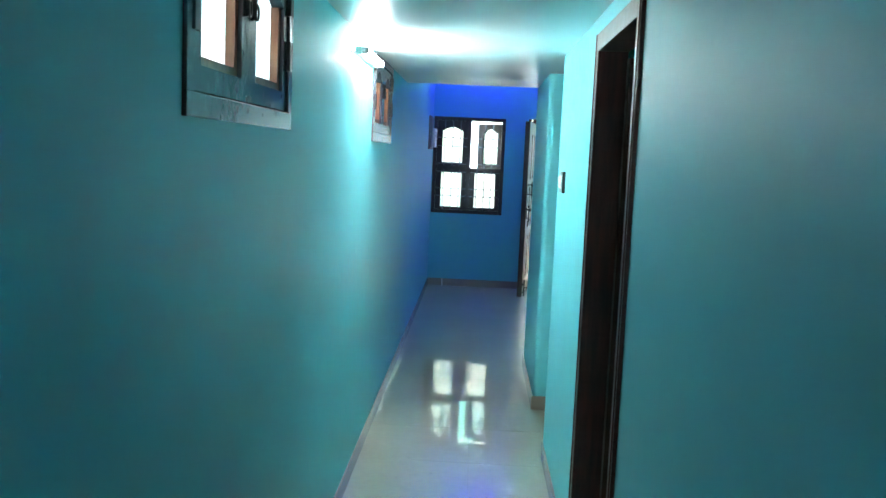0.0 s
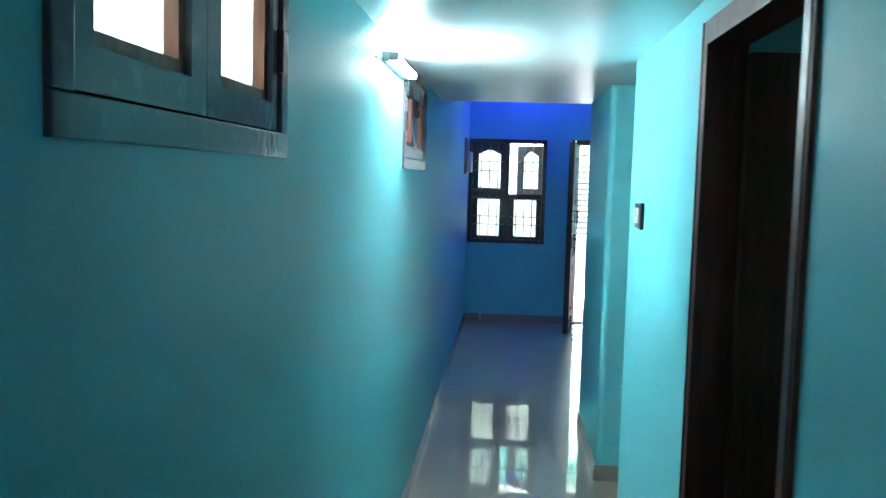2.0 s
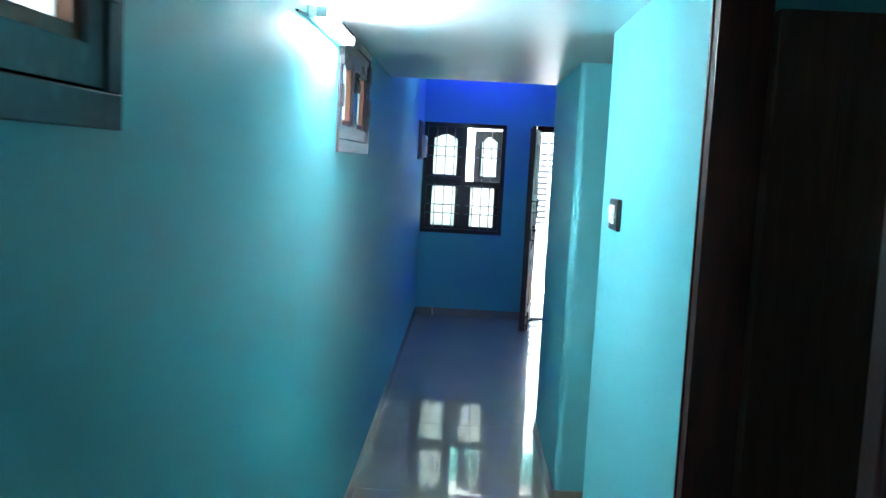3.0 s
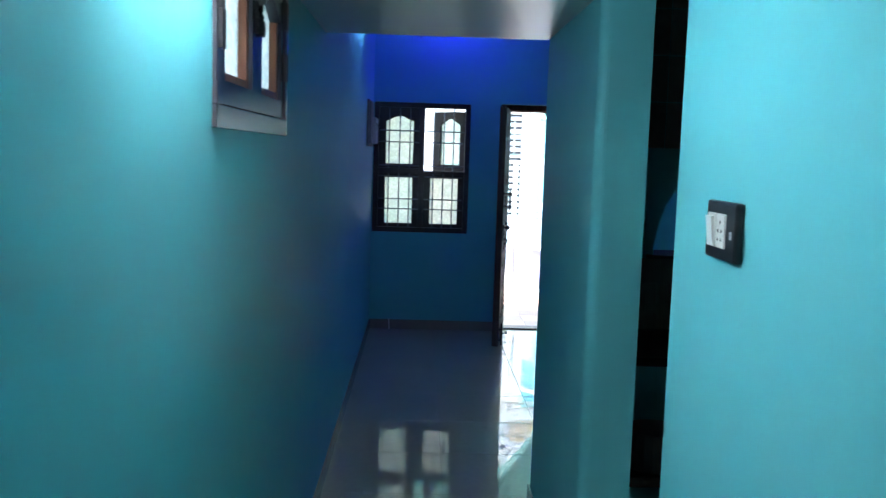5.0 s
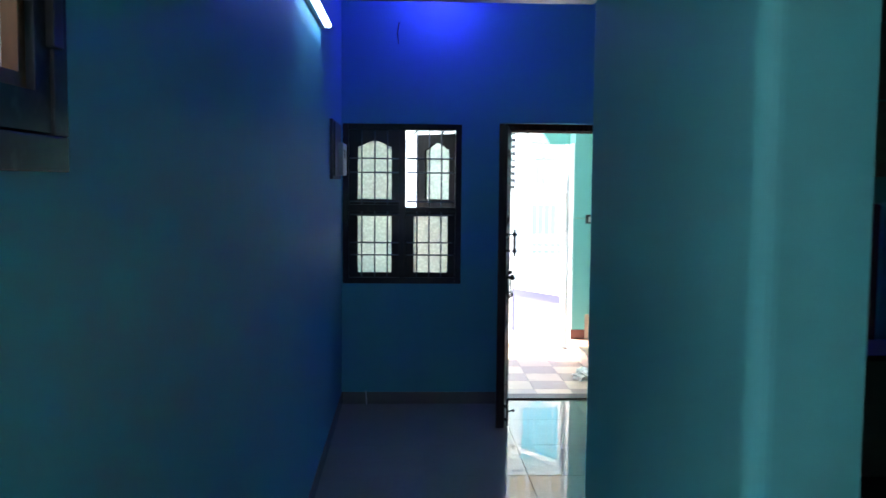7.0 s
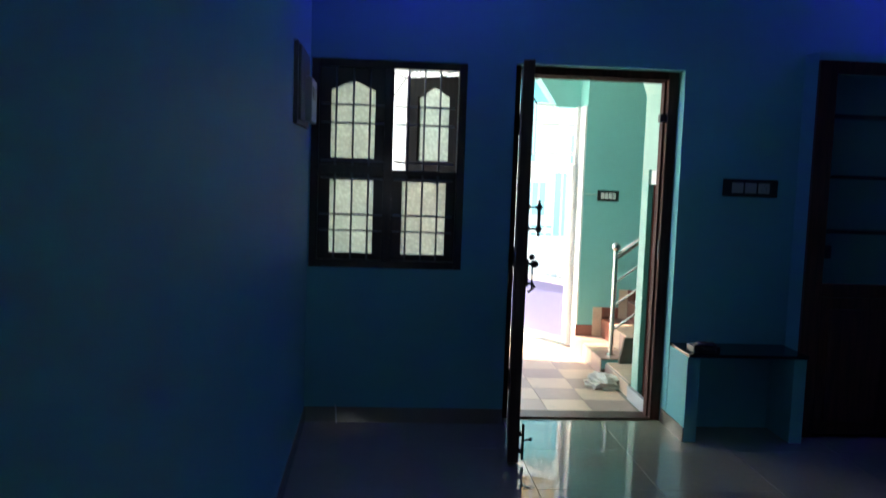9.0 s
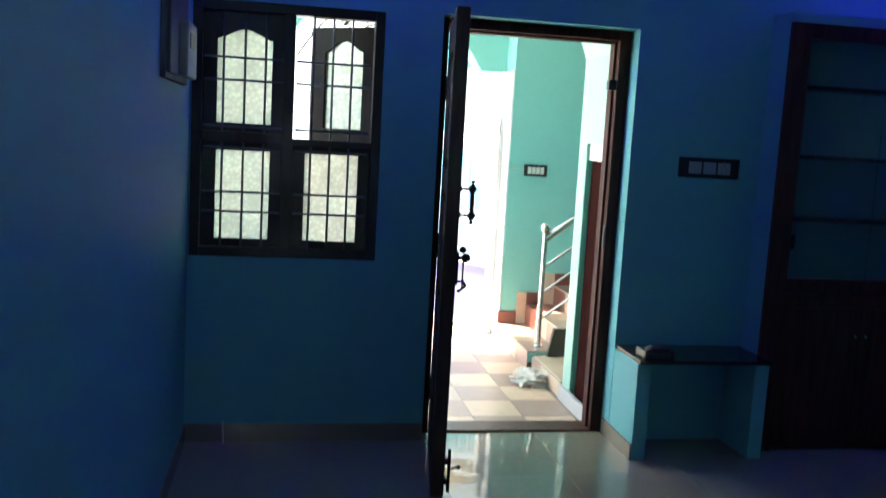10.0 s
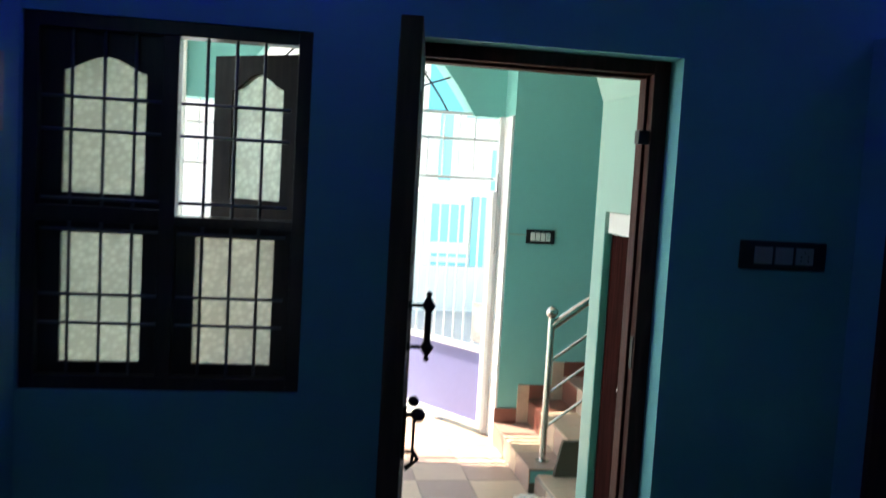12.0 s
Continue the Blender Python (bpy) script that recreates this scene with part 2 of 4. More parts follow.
def thing(name, at, label, category, group="", kind=""):
    ob = new(name)
    ob.location = at
    ob.empty_display_size = 0.1
    ORIGIN[ob] = Vector(at)
    return tagged(ob, label, category, group, kind)


def setting(name, bm, material, label, category):
    return tagged(part(name, bm, material), label, category, kind="structure")


# ---- structure ----
# wall along the corridor and hall with two high windows
W1, W2, WZ0, WZ1 = (2.139, 3.103), (5.180, 6.175), 1.698, 2.175
xa, xb = XL - TH, XL
setting("wall_left", boxes(
    (xa, xb, Y0, W1[0], 0, ZH), (xa, xb, W1[0], W1[1], 0, WZ0), (xa, xb, W1[0], W1[1], WZ1, ZH),
    (xa, xb, W1[1], W2[0], 0, ZH), (xa, xb, W2[0], W2[1], 0, WZ0), (xa, xb, W2[0], W2[1], WZ1, ZH),
    (xa, xb, W2[1], YO, 0, ZH)), TEAL, "teal painted plaster wall with two high windows", "wall")
D1 = (2.872, 3.805, 2.11)
YS, YP = 5.203, 6.150                       # doorway into the kitchen
setting("wall_right", boxes(
    (XR, XR + TH, Y0, D1[0], 0, ZC + 0.1), (XR, XR + TH, D1[0], D1[1], D1[2], ZC + 0.1), (XR, XR + TH, D1[1], YS, 0, ZC + 0.1)), TEAL, "teal painted plaster wall with two doorways", "wall")
pe = box(bmesh.new(), XR, XR + 0.172, YP, YHALL, 0, ZC + 0.098)
bmesh.ops.bevel(pe, geom=[e for e in pe.edges if abs(e.verts[0].co.z - e.verts[1].co.z) > 1 and e.verts[0].co.x < XR + 0.1], offset=0.035, segments=6, affect='EDGES', profile=0.5)
pillar = setting("wall_pillar", pe, TEAL, "teal plastered wall end with softly rounded corners", "wall")
# unseen corridor end: opening and pane are added to bring fill light from behind
setting("wall_back", boxes((XL, XL + 0.06, Y0 - TH, Y0, 0, ZH), (XR - 0.06, XR, Y0 - TH, Y0, 0, ZH), (XL + 0.06, XR - 0.06, Y0 - TH, Y0, 1.70, ZH), (XL + 0.06, XR - 0.06, Y0 - TH, Y0, 0, 0.50)), TEAL, "teal painted wall closing the corridor, with an added opening for fill light", "wall")
setting("window_back", boxes((XL + 0.06, XR - 0.06, Y0 - 0.12, Y0 - 0.116, 0.50, 1.70)), PANEB, "unseen white glass pane, added to let fill light in", "window")
setting("ceiling_corridor", boxes((XL, XR, Y0, YHALL, ZC, ZC + 0.1), (XR, XR + TH, YS, YP, ZC, ZC + 0.1)), CEIL, "glossy white low corridor ceiling slab", "ceiling")
setting("loft_front", boxes((XL, XR + TH, YHALL - 0.1, YHALL, ZC + 0.1, ZH)), TEAL, "teal wall above the low corridor ceiling", "wall")
setting("ceiling_hall", boxes((XL, XH, YHALL, YF, ZH, ZH + 0.12)), CEIL, "white painted hall ceiling", "ceiling")
setting("wall_hall_right", boxes((XH, XH + TH, YHALL - 0.2, YO, 0, ZH)), TEAL, "teal painted hall side wall", "wall")

# kitchen wall with an arched hatch to the hall
AX, AR, AS, AH = 1.235, 0.29, 1.228, 0.42
arch = [(AX + AR * math.cos(a), AS + AH * math.sin(a)) for a in np.linspace(0, math.pi, 25)]
kb = boxes((XR + TH, XH, YHALL - 0.2, YHALL, 0, AS), (XR + TH, AX - AR, YHALL - 0.2, YHALL, AS, ZH), (AX + AR, XH, YHALL - 0.2, YHALL, AS, ZH))
prism(kb, [(AX + AR, ZH), (AX - AR, ZH)] + arch[::-1], "y", YHALL - 0.2, YHALL)
setting("wall_kitchen_front", kb, TEAL, "teal wall with an arched hatch between kitchen and hall", "wall")
# hole for the added bedroom pane below; wall_loft_side has the same hole
setting("wall_kitchen_side", boxes((3.0, 3.1, 1.2, 1.6, 0, 2.9), (3.0, 3.1, 1.6, 2.4, 0, 1.5), (3.0, 3.1, 1.6, 2.4, 2.0, 2.9), (3.0, 3.1, 2.4, YHALL - 0.2, 0, 2.9)), TEAL, "teal painted kitchen and bedroom outer wall", "wall")
# out of sight: added only to brighten the bedroom and its door leaf
setting("window_bedroom", boxes((3.03, 3.034, 1.6, 2.4, 1.5, 2.0)), PANEB, "unseen white pane, added to light the bedroom", "window")
setting("wall_kitchen_back", boxes((XR + TH, 3.0, 4.45, 4.55, 0, 2.9)), TEAL, "teal wall between kitchen and bedroom", "wall")
setting("wall_bedroom_back", boxes((XR + TH, 3.0, 1.2, 1.3, 0, 2.9)), TEAL, "teal bedroom wall", "wall")
setting("ceiling_rooms", boxes((XR + TH, 3.1, 1.2, YHALL - 0.2, 2.9, 3.0)), CEIL, "white ceiling of kitchen and bedroom", "ceiling")
setting("roof", boxes((XL - TH, XH + TH, Y0 - TH, YO, ZH + 0.13, ZH + 0.25)), WHITE, "flat concrete roof slab", "roof")
setting("wall_loft_side", boxes((XR, XR + TH, Y0, YHALL - 0.1, ZC + 0.1, ZH + 0.13), (XR + TH, XH, Y0 - TH, 1.2, 0, ZH + 0.13), (3.1, XH, 1.2, 1.6, 0, ZH + 0.13), (3.1, XH, 1.6, 2.4, 0, 1.5), (3.1, XH, 1.6, 2.4, 2.0, ZH + 0.13), (3.1, XH, 2.4, YHALL - 0.2, 0, ZH + 0.13)), TEAL, "teal wall above the low ceiling and around the rooms", "wall")

# front wall with window and door openings
FW = (-0.538, 0.352, 0.917, 2.115)
FD = (0.632, 1.632, 2.13)
setting("wall_front", boxes(
    (XL, FW[0], YF, YO, 0, ZH), (FW[0], FW[1], YF, YO, 0, FW[2]), (FW[0], FW[1], YF, YO, FW[3], ZH),
    (FW[1], FD[0], YF, YO, 0, ZH), (FD[0], FD[1], YF, YO, FD[2], ZH), (FD[1], XH, YF, YO, 0, ZH)), TEAL,
    "teal painted front wall with barred window and door opening", "wall")

setting("floor", boxes((XL - TH, XH + TH, Y0, YO - 0.001, -0.15, -0.004)), GROUT, "cream vitrified tile floor, highly polished", "floor")
floor = bpy.data.objects["floor"]


# ---- porch ----
PX0 = -1.70
YG = 14.92                                  # gate wall
setting("porch_floor", boxes((PX0, 3.6, YO, YG + 0.35, ZP - 0.2, ZP - 0.004)), GROUT, "porch floor of checkered beige and brown tiles", "floor")
setting("porch_ceiling", boxes((PX0, 3.6, YO + 0.002, YG + 0.2, 3.1, 3.5)), WHITE, "white painted porch ceiling", "ceiling")
# beam over the gate with a shallow arch
GX, GR, GS, GH = 0.67, 0.89, 2.12, 0.73
pts = [(GX + GR * u, GS + GH * (1 - u * u)) for u in np.linspace(1, -1, 33)]
gb = prism(bmesh.new(), [(1.785, GS), (1.785, 3.1), (PX0, 3.1), (PX0, GS)] + pts[::-1], "y", YG, YG + 0.28)
setting("wall_gate_beam", gb, PORCH_TEAL, "teal beam with a shallow arch above the gate", "wall")
setting("wall_stair", boxes((1.785, 3.6, 14.60, YG + 0.2, ZP, 3.1)), PORCH_TEAL, "teal painted wall beside the outdoor stair", "wall")
setting("wall_porch_right", boxes((3.6, 3.75, YO, YG + 0.2, ZP, 3.2)), PORCH_TEAL, "teal painted porch end wall", "wall")
# pale wall with a low door under the stair
UW = 1.82
setting("wall_under_stair", boxes(
    (UW, UW + 0.12, YO, 11.84, ZP, 3.1), (UW, UW + 0.12, 11.84, 12.74, 1.545, 3.1), (UW, UW + 0.12, 12.74, 12.89, ZP, 3.1)), PALE,
    "pale green wall with a low door under the stair", "wall")

setting("ground", boxes((-400, 400, YG + 0.36, 900, -0.62, -0.32), (-400, PX0 - 0.15, -400, YG + 0.36, -0.62, -0.32), (XH + 0.3, 400, -400, YG + 0.36, -0.62, -0.32)),
        mat("pale_concrete_ground", (0.56, 0.54, 0.50), 0.8, var=0.15, scale=2, bump=0.3), "pale dusty concrete street ground", "ground")


# ---- windows ----
def shutter(axis, a0, a1, z0, z1, p0, p1, q0, q1, apex, d0, d1):
    """A shutter leaf with an arched pane opening, flat in the plane across axis."""
    bm = bmesh.new()
    prism(bm, [(a0, z0), (p0, z0), (p0, z1), (a0, z1)], axis, d0, d1)
    prism(bm, [(p1, z0), (a1, z0), (a1, z1), (p1, z1)], axis, d0, d1)
    prism(bm, [(p0, z0), (p1, z0), (p1, q0), (p0, q0)], axis, d0, d1)
    mid, half = (p0 + p1) / 2, (p1 - p0) / 2
    curve = [(mid + half * u, q1 + (apex - q1) * (0.5 + 0.5 * math.cos(math.pi * u)) ** 0.8) for u in np.linspace(-0.94, 0.94, 17)]
    prism(bm, [(p0, z1), (p0, q1)] + curve + [(p1, q1), (p1, z1)], axis, d0, d1)
    return bm


def edging(axis, p0, p1, q0, q1, w, d0, d1):
    """A thin moulding round the pane."""
    bm = bmesh.new()
    for a, b, c, d in ((p0, p0 + w, q0, q1), (p1 - w, p1, q0, q1), (p0 + w, p1 - w, q0, q0 + w)):
        prism(bm, [(a, c), (b, c), (b, d), (a, d)], axis, d0, d1)
    return bm


def side_window(name, y0, y1, label):
    w = thing(name, (XL, (y0 + y1) / 2, WZ0), label, "window", "high corridor windows", "structure")
    xo, xi = XL - 0.075, XL + 0.010
    f = 0.05
    part("window_frame", boxes((xo, xi, y0, y1, WZ0, WZ0 + 0.050), (xo, xi, y0, y0 + f, WZ0 + 0.050, WZ1 - 0.04), (xo, xi, y1 - f, y1, WZ0 + 0.050, WZ1 - 0.04),
                               (xo, xi, y0, y1, WZ1 - 0.04, WZ1), (xo, XL - 0.045, y0 + f, y1 - f, WZ0 + 0.050, WZ0 + 0.080), bevel=0.003), GREYWOOD, w, "dark grey gloss enamel frame, scuffed")
    ym = (y0 + y1) / 2
    for k, (a, b) in enumerate(((y0 + f, ym - 0.0015), (ym + 0.0015, y1 - f))):
        s0, s1 = (0.055, 0.065) if k == 0 else (0.065, 0.05)
        p0, p1, q0, q1, ap = a + s0, b - s1, WZ0 + 0.107, WZ1 - 0.135, WZ1 - 0.085
        sh = part("shutter", shutter("x", a, b, WZ0 + 0.054, WZ1 - 0.043, p0, p1, q0, q1, ap, XL - 0.040, XL + 0.004), GREYWOOD, w)
        part("moulding", edging("x", p0, p1, q0, q1, 0.022, XL - 0.046, XL - 0.008), BROWNEDGE, sh, "varnished orange-brown wooden moulding")
        pane = part("pane", boxes((XL - 0.034, XL - 0.030, p0, p1, q0, ap + 0.01)), PANE2, sh, "obscured white glass pane")
        yh = a - 0.004 if k == 0 else b + 0.004
        for zh in (WZ0 + 0.17, WZ1 - 0.15):
            part("hinge", boxes((XL + 0.004, XL + 0.016, yh - 0.018, yh + 0.018, zh, zh + 0.085), bevel=0.002), IRON, sh, "black painted hinge")
        yr = b - 0.035 if k == 0 else a + 0.035
        ring = bmesh.new()
        for t in np.linspace(0, 2 * math.pi, 15)[:-1]:
            t2 = t + 2 * math.pi / 14
            rod(ring, (XL + 0.014, yr + 0.014 * math.cos(t), 1.975 + 0.020 * math.sin(t)), (XL + 0.014, yr + 0.014 * math.cos(t2), 1.975 + 0.020 * math.sin(t2)), 0.003, 6)
        ball(ring, (XL + 0.008, yr, 2.005), 0.010, (0.7, 1, 1)), ball(ring, (XL + 0.008, yr, 2.028), 0.008, (0.7, 1, 1.3))
        rod(ring, (XL + 0.006, yr, 1.955), (XL + 0.006, yr, 2.03), 0.005, 6)
        part("ring_handle", ring, IRON, sh, "black iron ring pull")


side_window("window_1", *W1, "high dark grey two-leaf window with obscured panes, closed")
side_window("window_2", *W2, "high dark grey two-leaf window beside the tube light, closed")

fw = thing("window_3", (-0.08, YF, FW[2]), "dark brown four-leaf window with iron bars, one leaf ajar", "window", kind="structure")
x0, x1, z0, z1 = FW
ya, yb = YF + 0.012, YF + 0.105
part("window_frame", boxes((x0, x0 + 0.045, ya, yb, z0, z1), (x1 - 0.045, x1, ya, yb, z0, z1), (x0 + 0.045, x1 - 0.045, ya, yb, z0, z0 + 0.045),
                           (x0 + 0.045, x1 - 0.045, ya, yb, z1 - 0.045, z1), (-0.118, -0.068, ya, yb, z0 + 0.045, z1 - 0.045),
                           (x0 + 0.045, -0.118, ya, yb, 1.462, 1.512), (-0.068, x1 - 0.045, ya, yb, 1.462, 1.492), bevel=0.003), FRAME, fw)
leaf_rows = (((x0 + 0.045, -0.118), (1.512, z1 - 0.045), (-0.427, -0.173), (1.552, 1.945, 1.992)),
             ((x0 + 0.045, -0.118), (z0 + 0.045, 1.462), (-0.427, -0.173), (0.998, 1.425, 1.425)),
             ((-0.068, x1 - 0.045), (z0 + 0.045, 1.462), (-0.006, 0.252), (0.998, 1.425, 1.425)))
for (a, b), (c, d), (p, q), (e, g, h) in leaf_rows:
    sh = part("shutter", shutter("y", a, b, c, d, p, q, e, g, h, YF + 0.055, YF + 0.09), FRAME, fw)
    glass = PANE_CREAM if a > -0.1 else PANE
    pane = part("pane", boxes((p, q, YF + 0.070, YF + 0.074, e, h)), glass, sh, "patterned obscured glass pane")
# the leaf that stands ajar, turned outwards on its hinge
ajar = Matrix.Translation((x1 - 0.048, YF + 0.09, 0)) @ Matrix.Rotation(radians(-38), 4, 'Z') @ Matrix.Translation((-(x1 - 0.048), -(YF + 0.09), 0))
bm = shutter("y", -0.063, x1 - 0.038, 1.474, z1 - 0.065, 0.020, 0.248, 1.552, 1.930, 1.985, YF + 0.092, YF + 0.125)
bmesh.ops.transform(bm, matrix=ajar, verts=bm.verts)
sh = part("shutter", bm, AJARWOOD, fw, "dark brown window leaf standing ajar")
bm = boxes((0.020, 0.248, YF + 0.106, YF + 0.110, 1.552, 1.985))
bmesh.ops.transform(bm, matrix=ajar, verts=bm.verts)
# this pane takes the brightened copy of the glass
pane = part("pane", bm, PANE_AJAR_LIT, sh, "patterned obscured glass pane")
for xs, xe in (((-0.396, -0.298, -0.203), (-0.483, -0.113)), ((0.019, 0.111, 0.201), (-0.058, 0.289))):
    for x in xs:
        part("bar", rods(((x, YF + 0.032, z0 + 0.02), (x, YF + 0.032, z1 - 0.02), 0.0055, 8)), BAR, fw, "grey painted iron rod")
    for z in (1.857, 1.753, 1.536, 1.437, 1.227, 1.134):
        part("bar", rods(((xe[0], YF + 0.022, z), (xe[1], YF + 0.022, z), 0.0055, 8)), BAR, fw, "grey painted iron rod")

# ---- front door ----
fd = thing("door_1", (FD[0], YO - 0.1, 0), "dark carved front door standing wide open", "door", kind="structure")
d0, d1 = YO - 0.125, YO - 0.015
part("door_frame", boxes((FD[0], FD[0] + 0.048, d0, d1, 0, FD[2]), (FD[1] - 0.06, FD[1], d0, d1, 0, FD[2]), (FD[0] + 0.06, FD[1] - 0.06, d0, d1, FD[2] - 0.05, FD[2]),
                         (FD[1] - 0.072, FD[1] - 0.06, d0 + 0.045, d1, 0, FD[2] - 0.05), (FD[0] + 0.06, FD[1] - 0.072, d0 + 0.045, d1, FD[2] - 0.062, FD[2] - 0.05), bevel=0.004), DOORFRAME, fd)
part("threshold", boxes((FD[0], FD[1], d0, YO + 0.03, -0.02, 0.012), bevel=0.003), MAROON, fd, "worn brown threshold strip")
part("strike_plate", boxes((FD[1] - 0.064, FD[1] - 0.059, d0 + 0.01, d0 + 0.035, 1.00, 1.12), bevel=0.001), IRON, fd, "dark strike plate")
part("hinge_stub", boxes((FD[1] - 0.10, FD[1] - 0.058, d0 + 0.01, d0 + 0.05, 1.83, 1.88), bevel=0.003), IRON, fd, "black bolt keeper")
# leaf: built shut along x, then turned inwards
LW, LT = 0.84, 0.057
turn = Matrix.Translation((FD[0] + 0.046, d0 - 0.018, 0)) @ Matrix.Rotation(radians(-98.3), 4, 'Z')


def leaf_piece(bm):
    bmesh.ops.transform(bm, matrix=turn, verts=bm.verts)
    return bm


rows = [(0, 0.11, 0, LT, 0.015, 2.066), (LW - 0.11, LW, 0, LT, 0.015, 2.066)] + [(0.11, LW - 0.11, 0, LT, a, b) for a, b in ((0.015, 0.22), (0.72, 0.82), (1.30, 1.40), (1.92, 2.066))]
leaf = part("door_leaf", leaf_piece(boxes(*rows, bevel=0.004)), LEAF, fd, "dark brown panelled door leaf")
for a, b in ((0.22, 0.72), (0.82, 1.30), (1.40, 1.92)):
    for p, q in ((0.11, LW / 2 - 0.02), (LW / 2 + 0.02, LW - 0.11)):
        bm = boxes((p, q, 0.010, LT - 0.010, a, b))
        box(bm, p + 0.045, q - 0.045, 0.002, LT - 0.002, a + 0.045, b - 0.045, bevel=0.006)
        part("panel", leaf_piece(bm), LEAF, leaf)
    part("mullion", leaf_piece(boxes((LW / 2 - 0.02, LW / 2 + 0.02, 0, LT, a, b), bevel=0.003)), LEAF, leaf)
# ornate pull on the outer face, near the free edge
yo = LT
HX, HO = LW - 0.05, yo + 0.052
bm = rods(((HX, HO, 1.225), (HX, HO, 1.335), 0.009, 10), ((HX, yo, 1.225), (HX, HO, 1.225), 0.005, 8), ((HX, yo, 1.335), (HX, HO, 1.335), 0.005, 8))
for z in (1.225, 1.335):
    rod(bm, (HX, HO, z - 0.026), (HX, HO, z), 0.003, 8, 0.019), rod(bm, (HX, HO, z), (HX, HO, z + 0.026), 0.019, 8, 0.003), ball(bm, (HX, HO, z - 0.030), 0.008), ball(bm, (HX, HO, z + 0.030), 0.008), ball(bm, (HX, yo + 0.004, z), 0.012, (1, 0.5, 1))
part("pull_handle", leaf_piece(bm), IRON, leaf, "black iron pull handle with diamond ends")
bm = boxes((LW - 0.07, LW - 0.03, yo, yo + 0.010, 0.93, 1.07), bevel=0.003)
rod(bm, (HX, yo, 1.045), (HX, yo + 0.03, 1.045), 0.008), ball(bm, (HX, yo + 0.040, 1.045), 0.020), ball(bm, (HX, yo + 0.026, 1.080), 0.015), rod(bm, (HX, yo + 0.012, 0.90), (HX, yo + 0.045, 0.925), 0.008, 8, 0.004), rod(bm, (HX, yo + 0.045, 0.925), (HX, yo + 0.030, 0.950), 0.006)
rod(bm, (HX, yo, 0.945), (HX, yo + 0.034, 0.945), 0.006), rod(bm, (HX, yo + 0.030, 0.92), (HX, yo + 0.030, 1.04), 0.004)
part("lock", leaf_piece(bm), IRON, leaf, "black iron lock with knob and hasp")
bm = bmesh.new()
for z in (0.07, 0.16):
    rod(bm, (LW - 0.05, yo + 0.02, z - 0.05), (LW - 0.05, yo + 0.02, z + 0.05), 0.007), box(bm, LW - 0.07, LW - 0.03, yo, yo + 0.012, z - 0.012, z + 0.012)
rod(bm, (LW - 0.05, yo + 0.02, 0.12), (LW - 0.05, yo + 0.055, 0.13), 0.005), ball(bm, (LW - 0.05, yo + 0.06, 0.13), 0.010)
part("tower_bolt", leaf_piece(bm), IRON, leaf, "black iron bolt near the floor")
for z in (0.20, 0.94, 1.72):
    bm = rods(((-0.004, -0.008, z), (-0.004, -0.008, z + 0.12), 0.009, 8))
    box(bm, -0.004, 0.05, -0.004, 0.001, z, z + 0.12), box(bm, -0.028, -0.004, -0.014, -0.004, z, z + 0.12)
    part("hinge", leaf_piece(bm), IRON, leaf, "black iron butt hinge")

# ---- bedroom door ----
bd = thing("door_2", (XR, 3.34, 0), "dark maroon-brown flush door standing open into a dark room", "door", kind="structure")
x0, x1 = XR - 0.012, XR + 0.10
part("door_frame", boxes((x0, x1, D1[0], D1[0] + 0.065, 0, D1[2]), (x0, x1, D1[1] - 0.065, D1[1], 0, D1[2]), (x0, x1, D1[0] + 0.065, D1[1] - 0.065, D1[2] - 0.065, D1[2]),
                         (x0 - 0.004, x0 + 0.004, D1[0] + 0.012, D1[0] + 0.022, 0, D1[2]), (x0 - 0.004, x0 + 0.004, D1[1] - 0.022, D1[1] - 0.012, 0, D1[2]), bevel=0.002), MAROON, bd)
bl = part("door_leaf", boxes((x1 - 0.004, x1 + 0.75, 3.690, 3.7395, 0.012, 2.02), bevel=0.003), FLUSH, bd, "dark brown flush door leaf")
for k in range(1, 6):
    xg = x1 + 0.01 + 0.125 * k
    part("batten", boxes((xg - 0.006, xg + 0.006, 3.686, 3.6905, 0.05, 1.98), bevel=0.001), FLUSH, bl)
bm = rods(((x1 + 0.60, 3.670, 0.98), (x1 + 0.70, 3.670, 0.98), 0.006, 10), ((x1 + 0.68, 3.690, 0.98), (x1 + 0.68, 3.665, 0.98), 0.008, 10))
part("latch", bm, STEEL, bl, "small bright steel latch")
part("latch_keeper", boxes((x1 + 0.63, x1 + 0.68, 3.680, 3.691, 0.80, 0.82), bevel=0.002), STEEL, bl, "small bright steel latch")


# ---- lamps ----
def tube_light(name, y0, y1, z, tube, label):
    t = thing(name, (XL, (y0 + y1) / 2, z), label, "tube light")
    part("batten", boxes((XL, XL + 0.028, y0, y1, z - 0.018, z + 0.018), bevel=0.004), WHITEPL, t, "white plastic batten")
    for a, b in ((y0, y0 + 0.022), (y1 - 0.022, y1)):
        part("end_cap", boxes((XL + 0.028, XL + 0.062, a, b, z - 0.016, z + 0.016), bevel=0.005), GREYPL, t, "grey lamp holder")
    part("tube", rods(((XL + 0.047, y0 + 0.022, z), (XL + 0.047, y1 - 0.022, z), 0.0135, 14)), tube, t, "glowing tube", smooth=True)
    return t


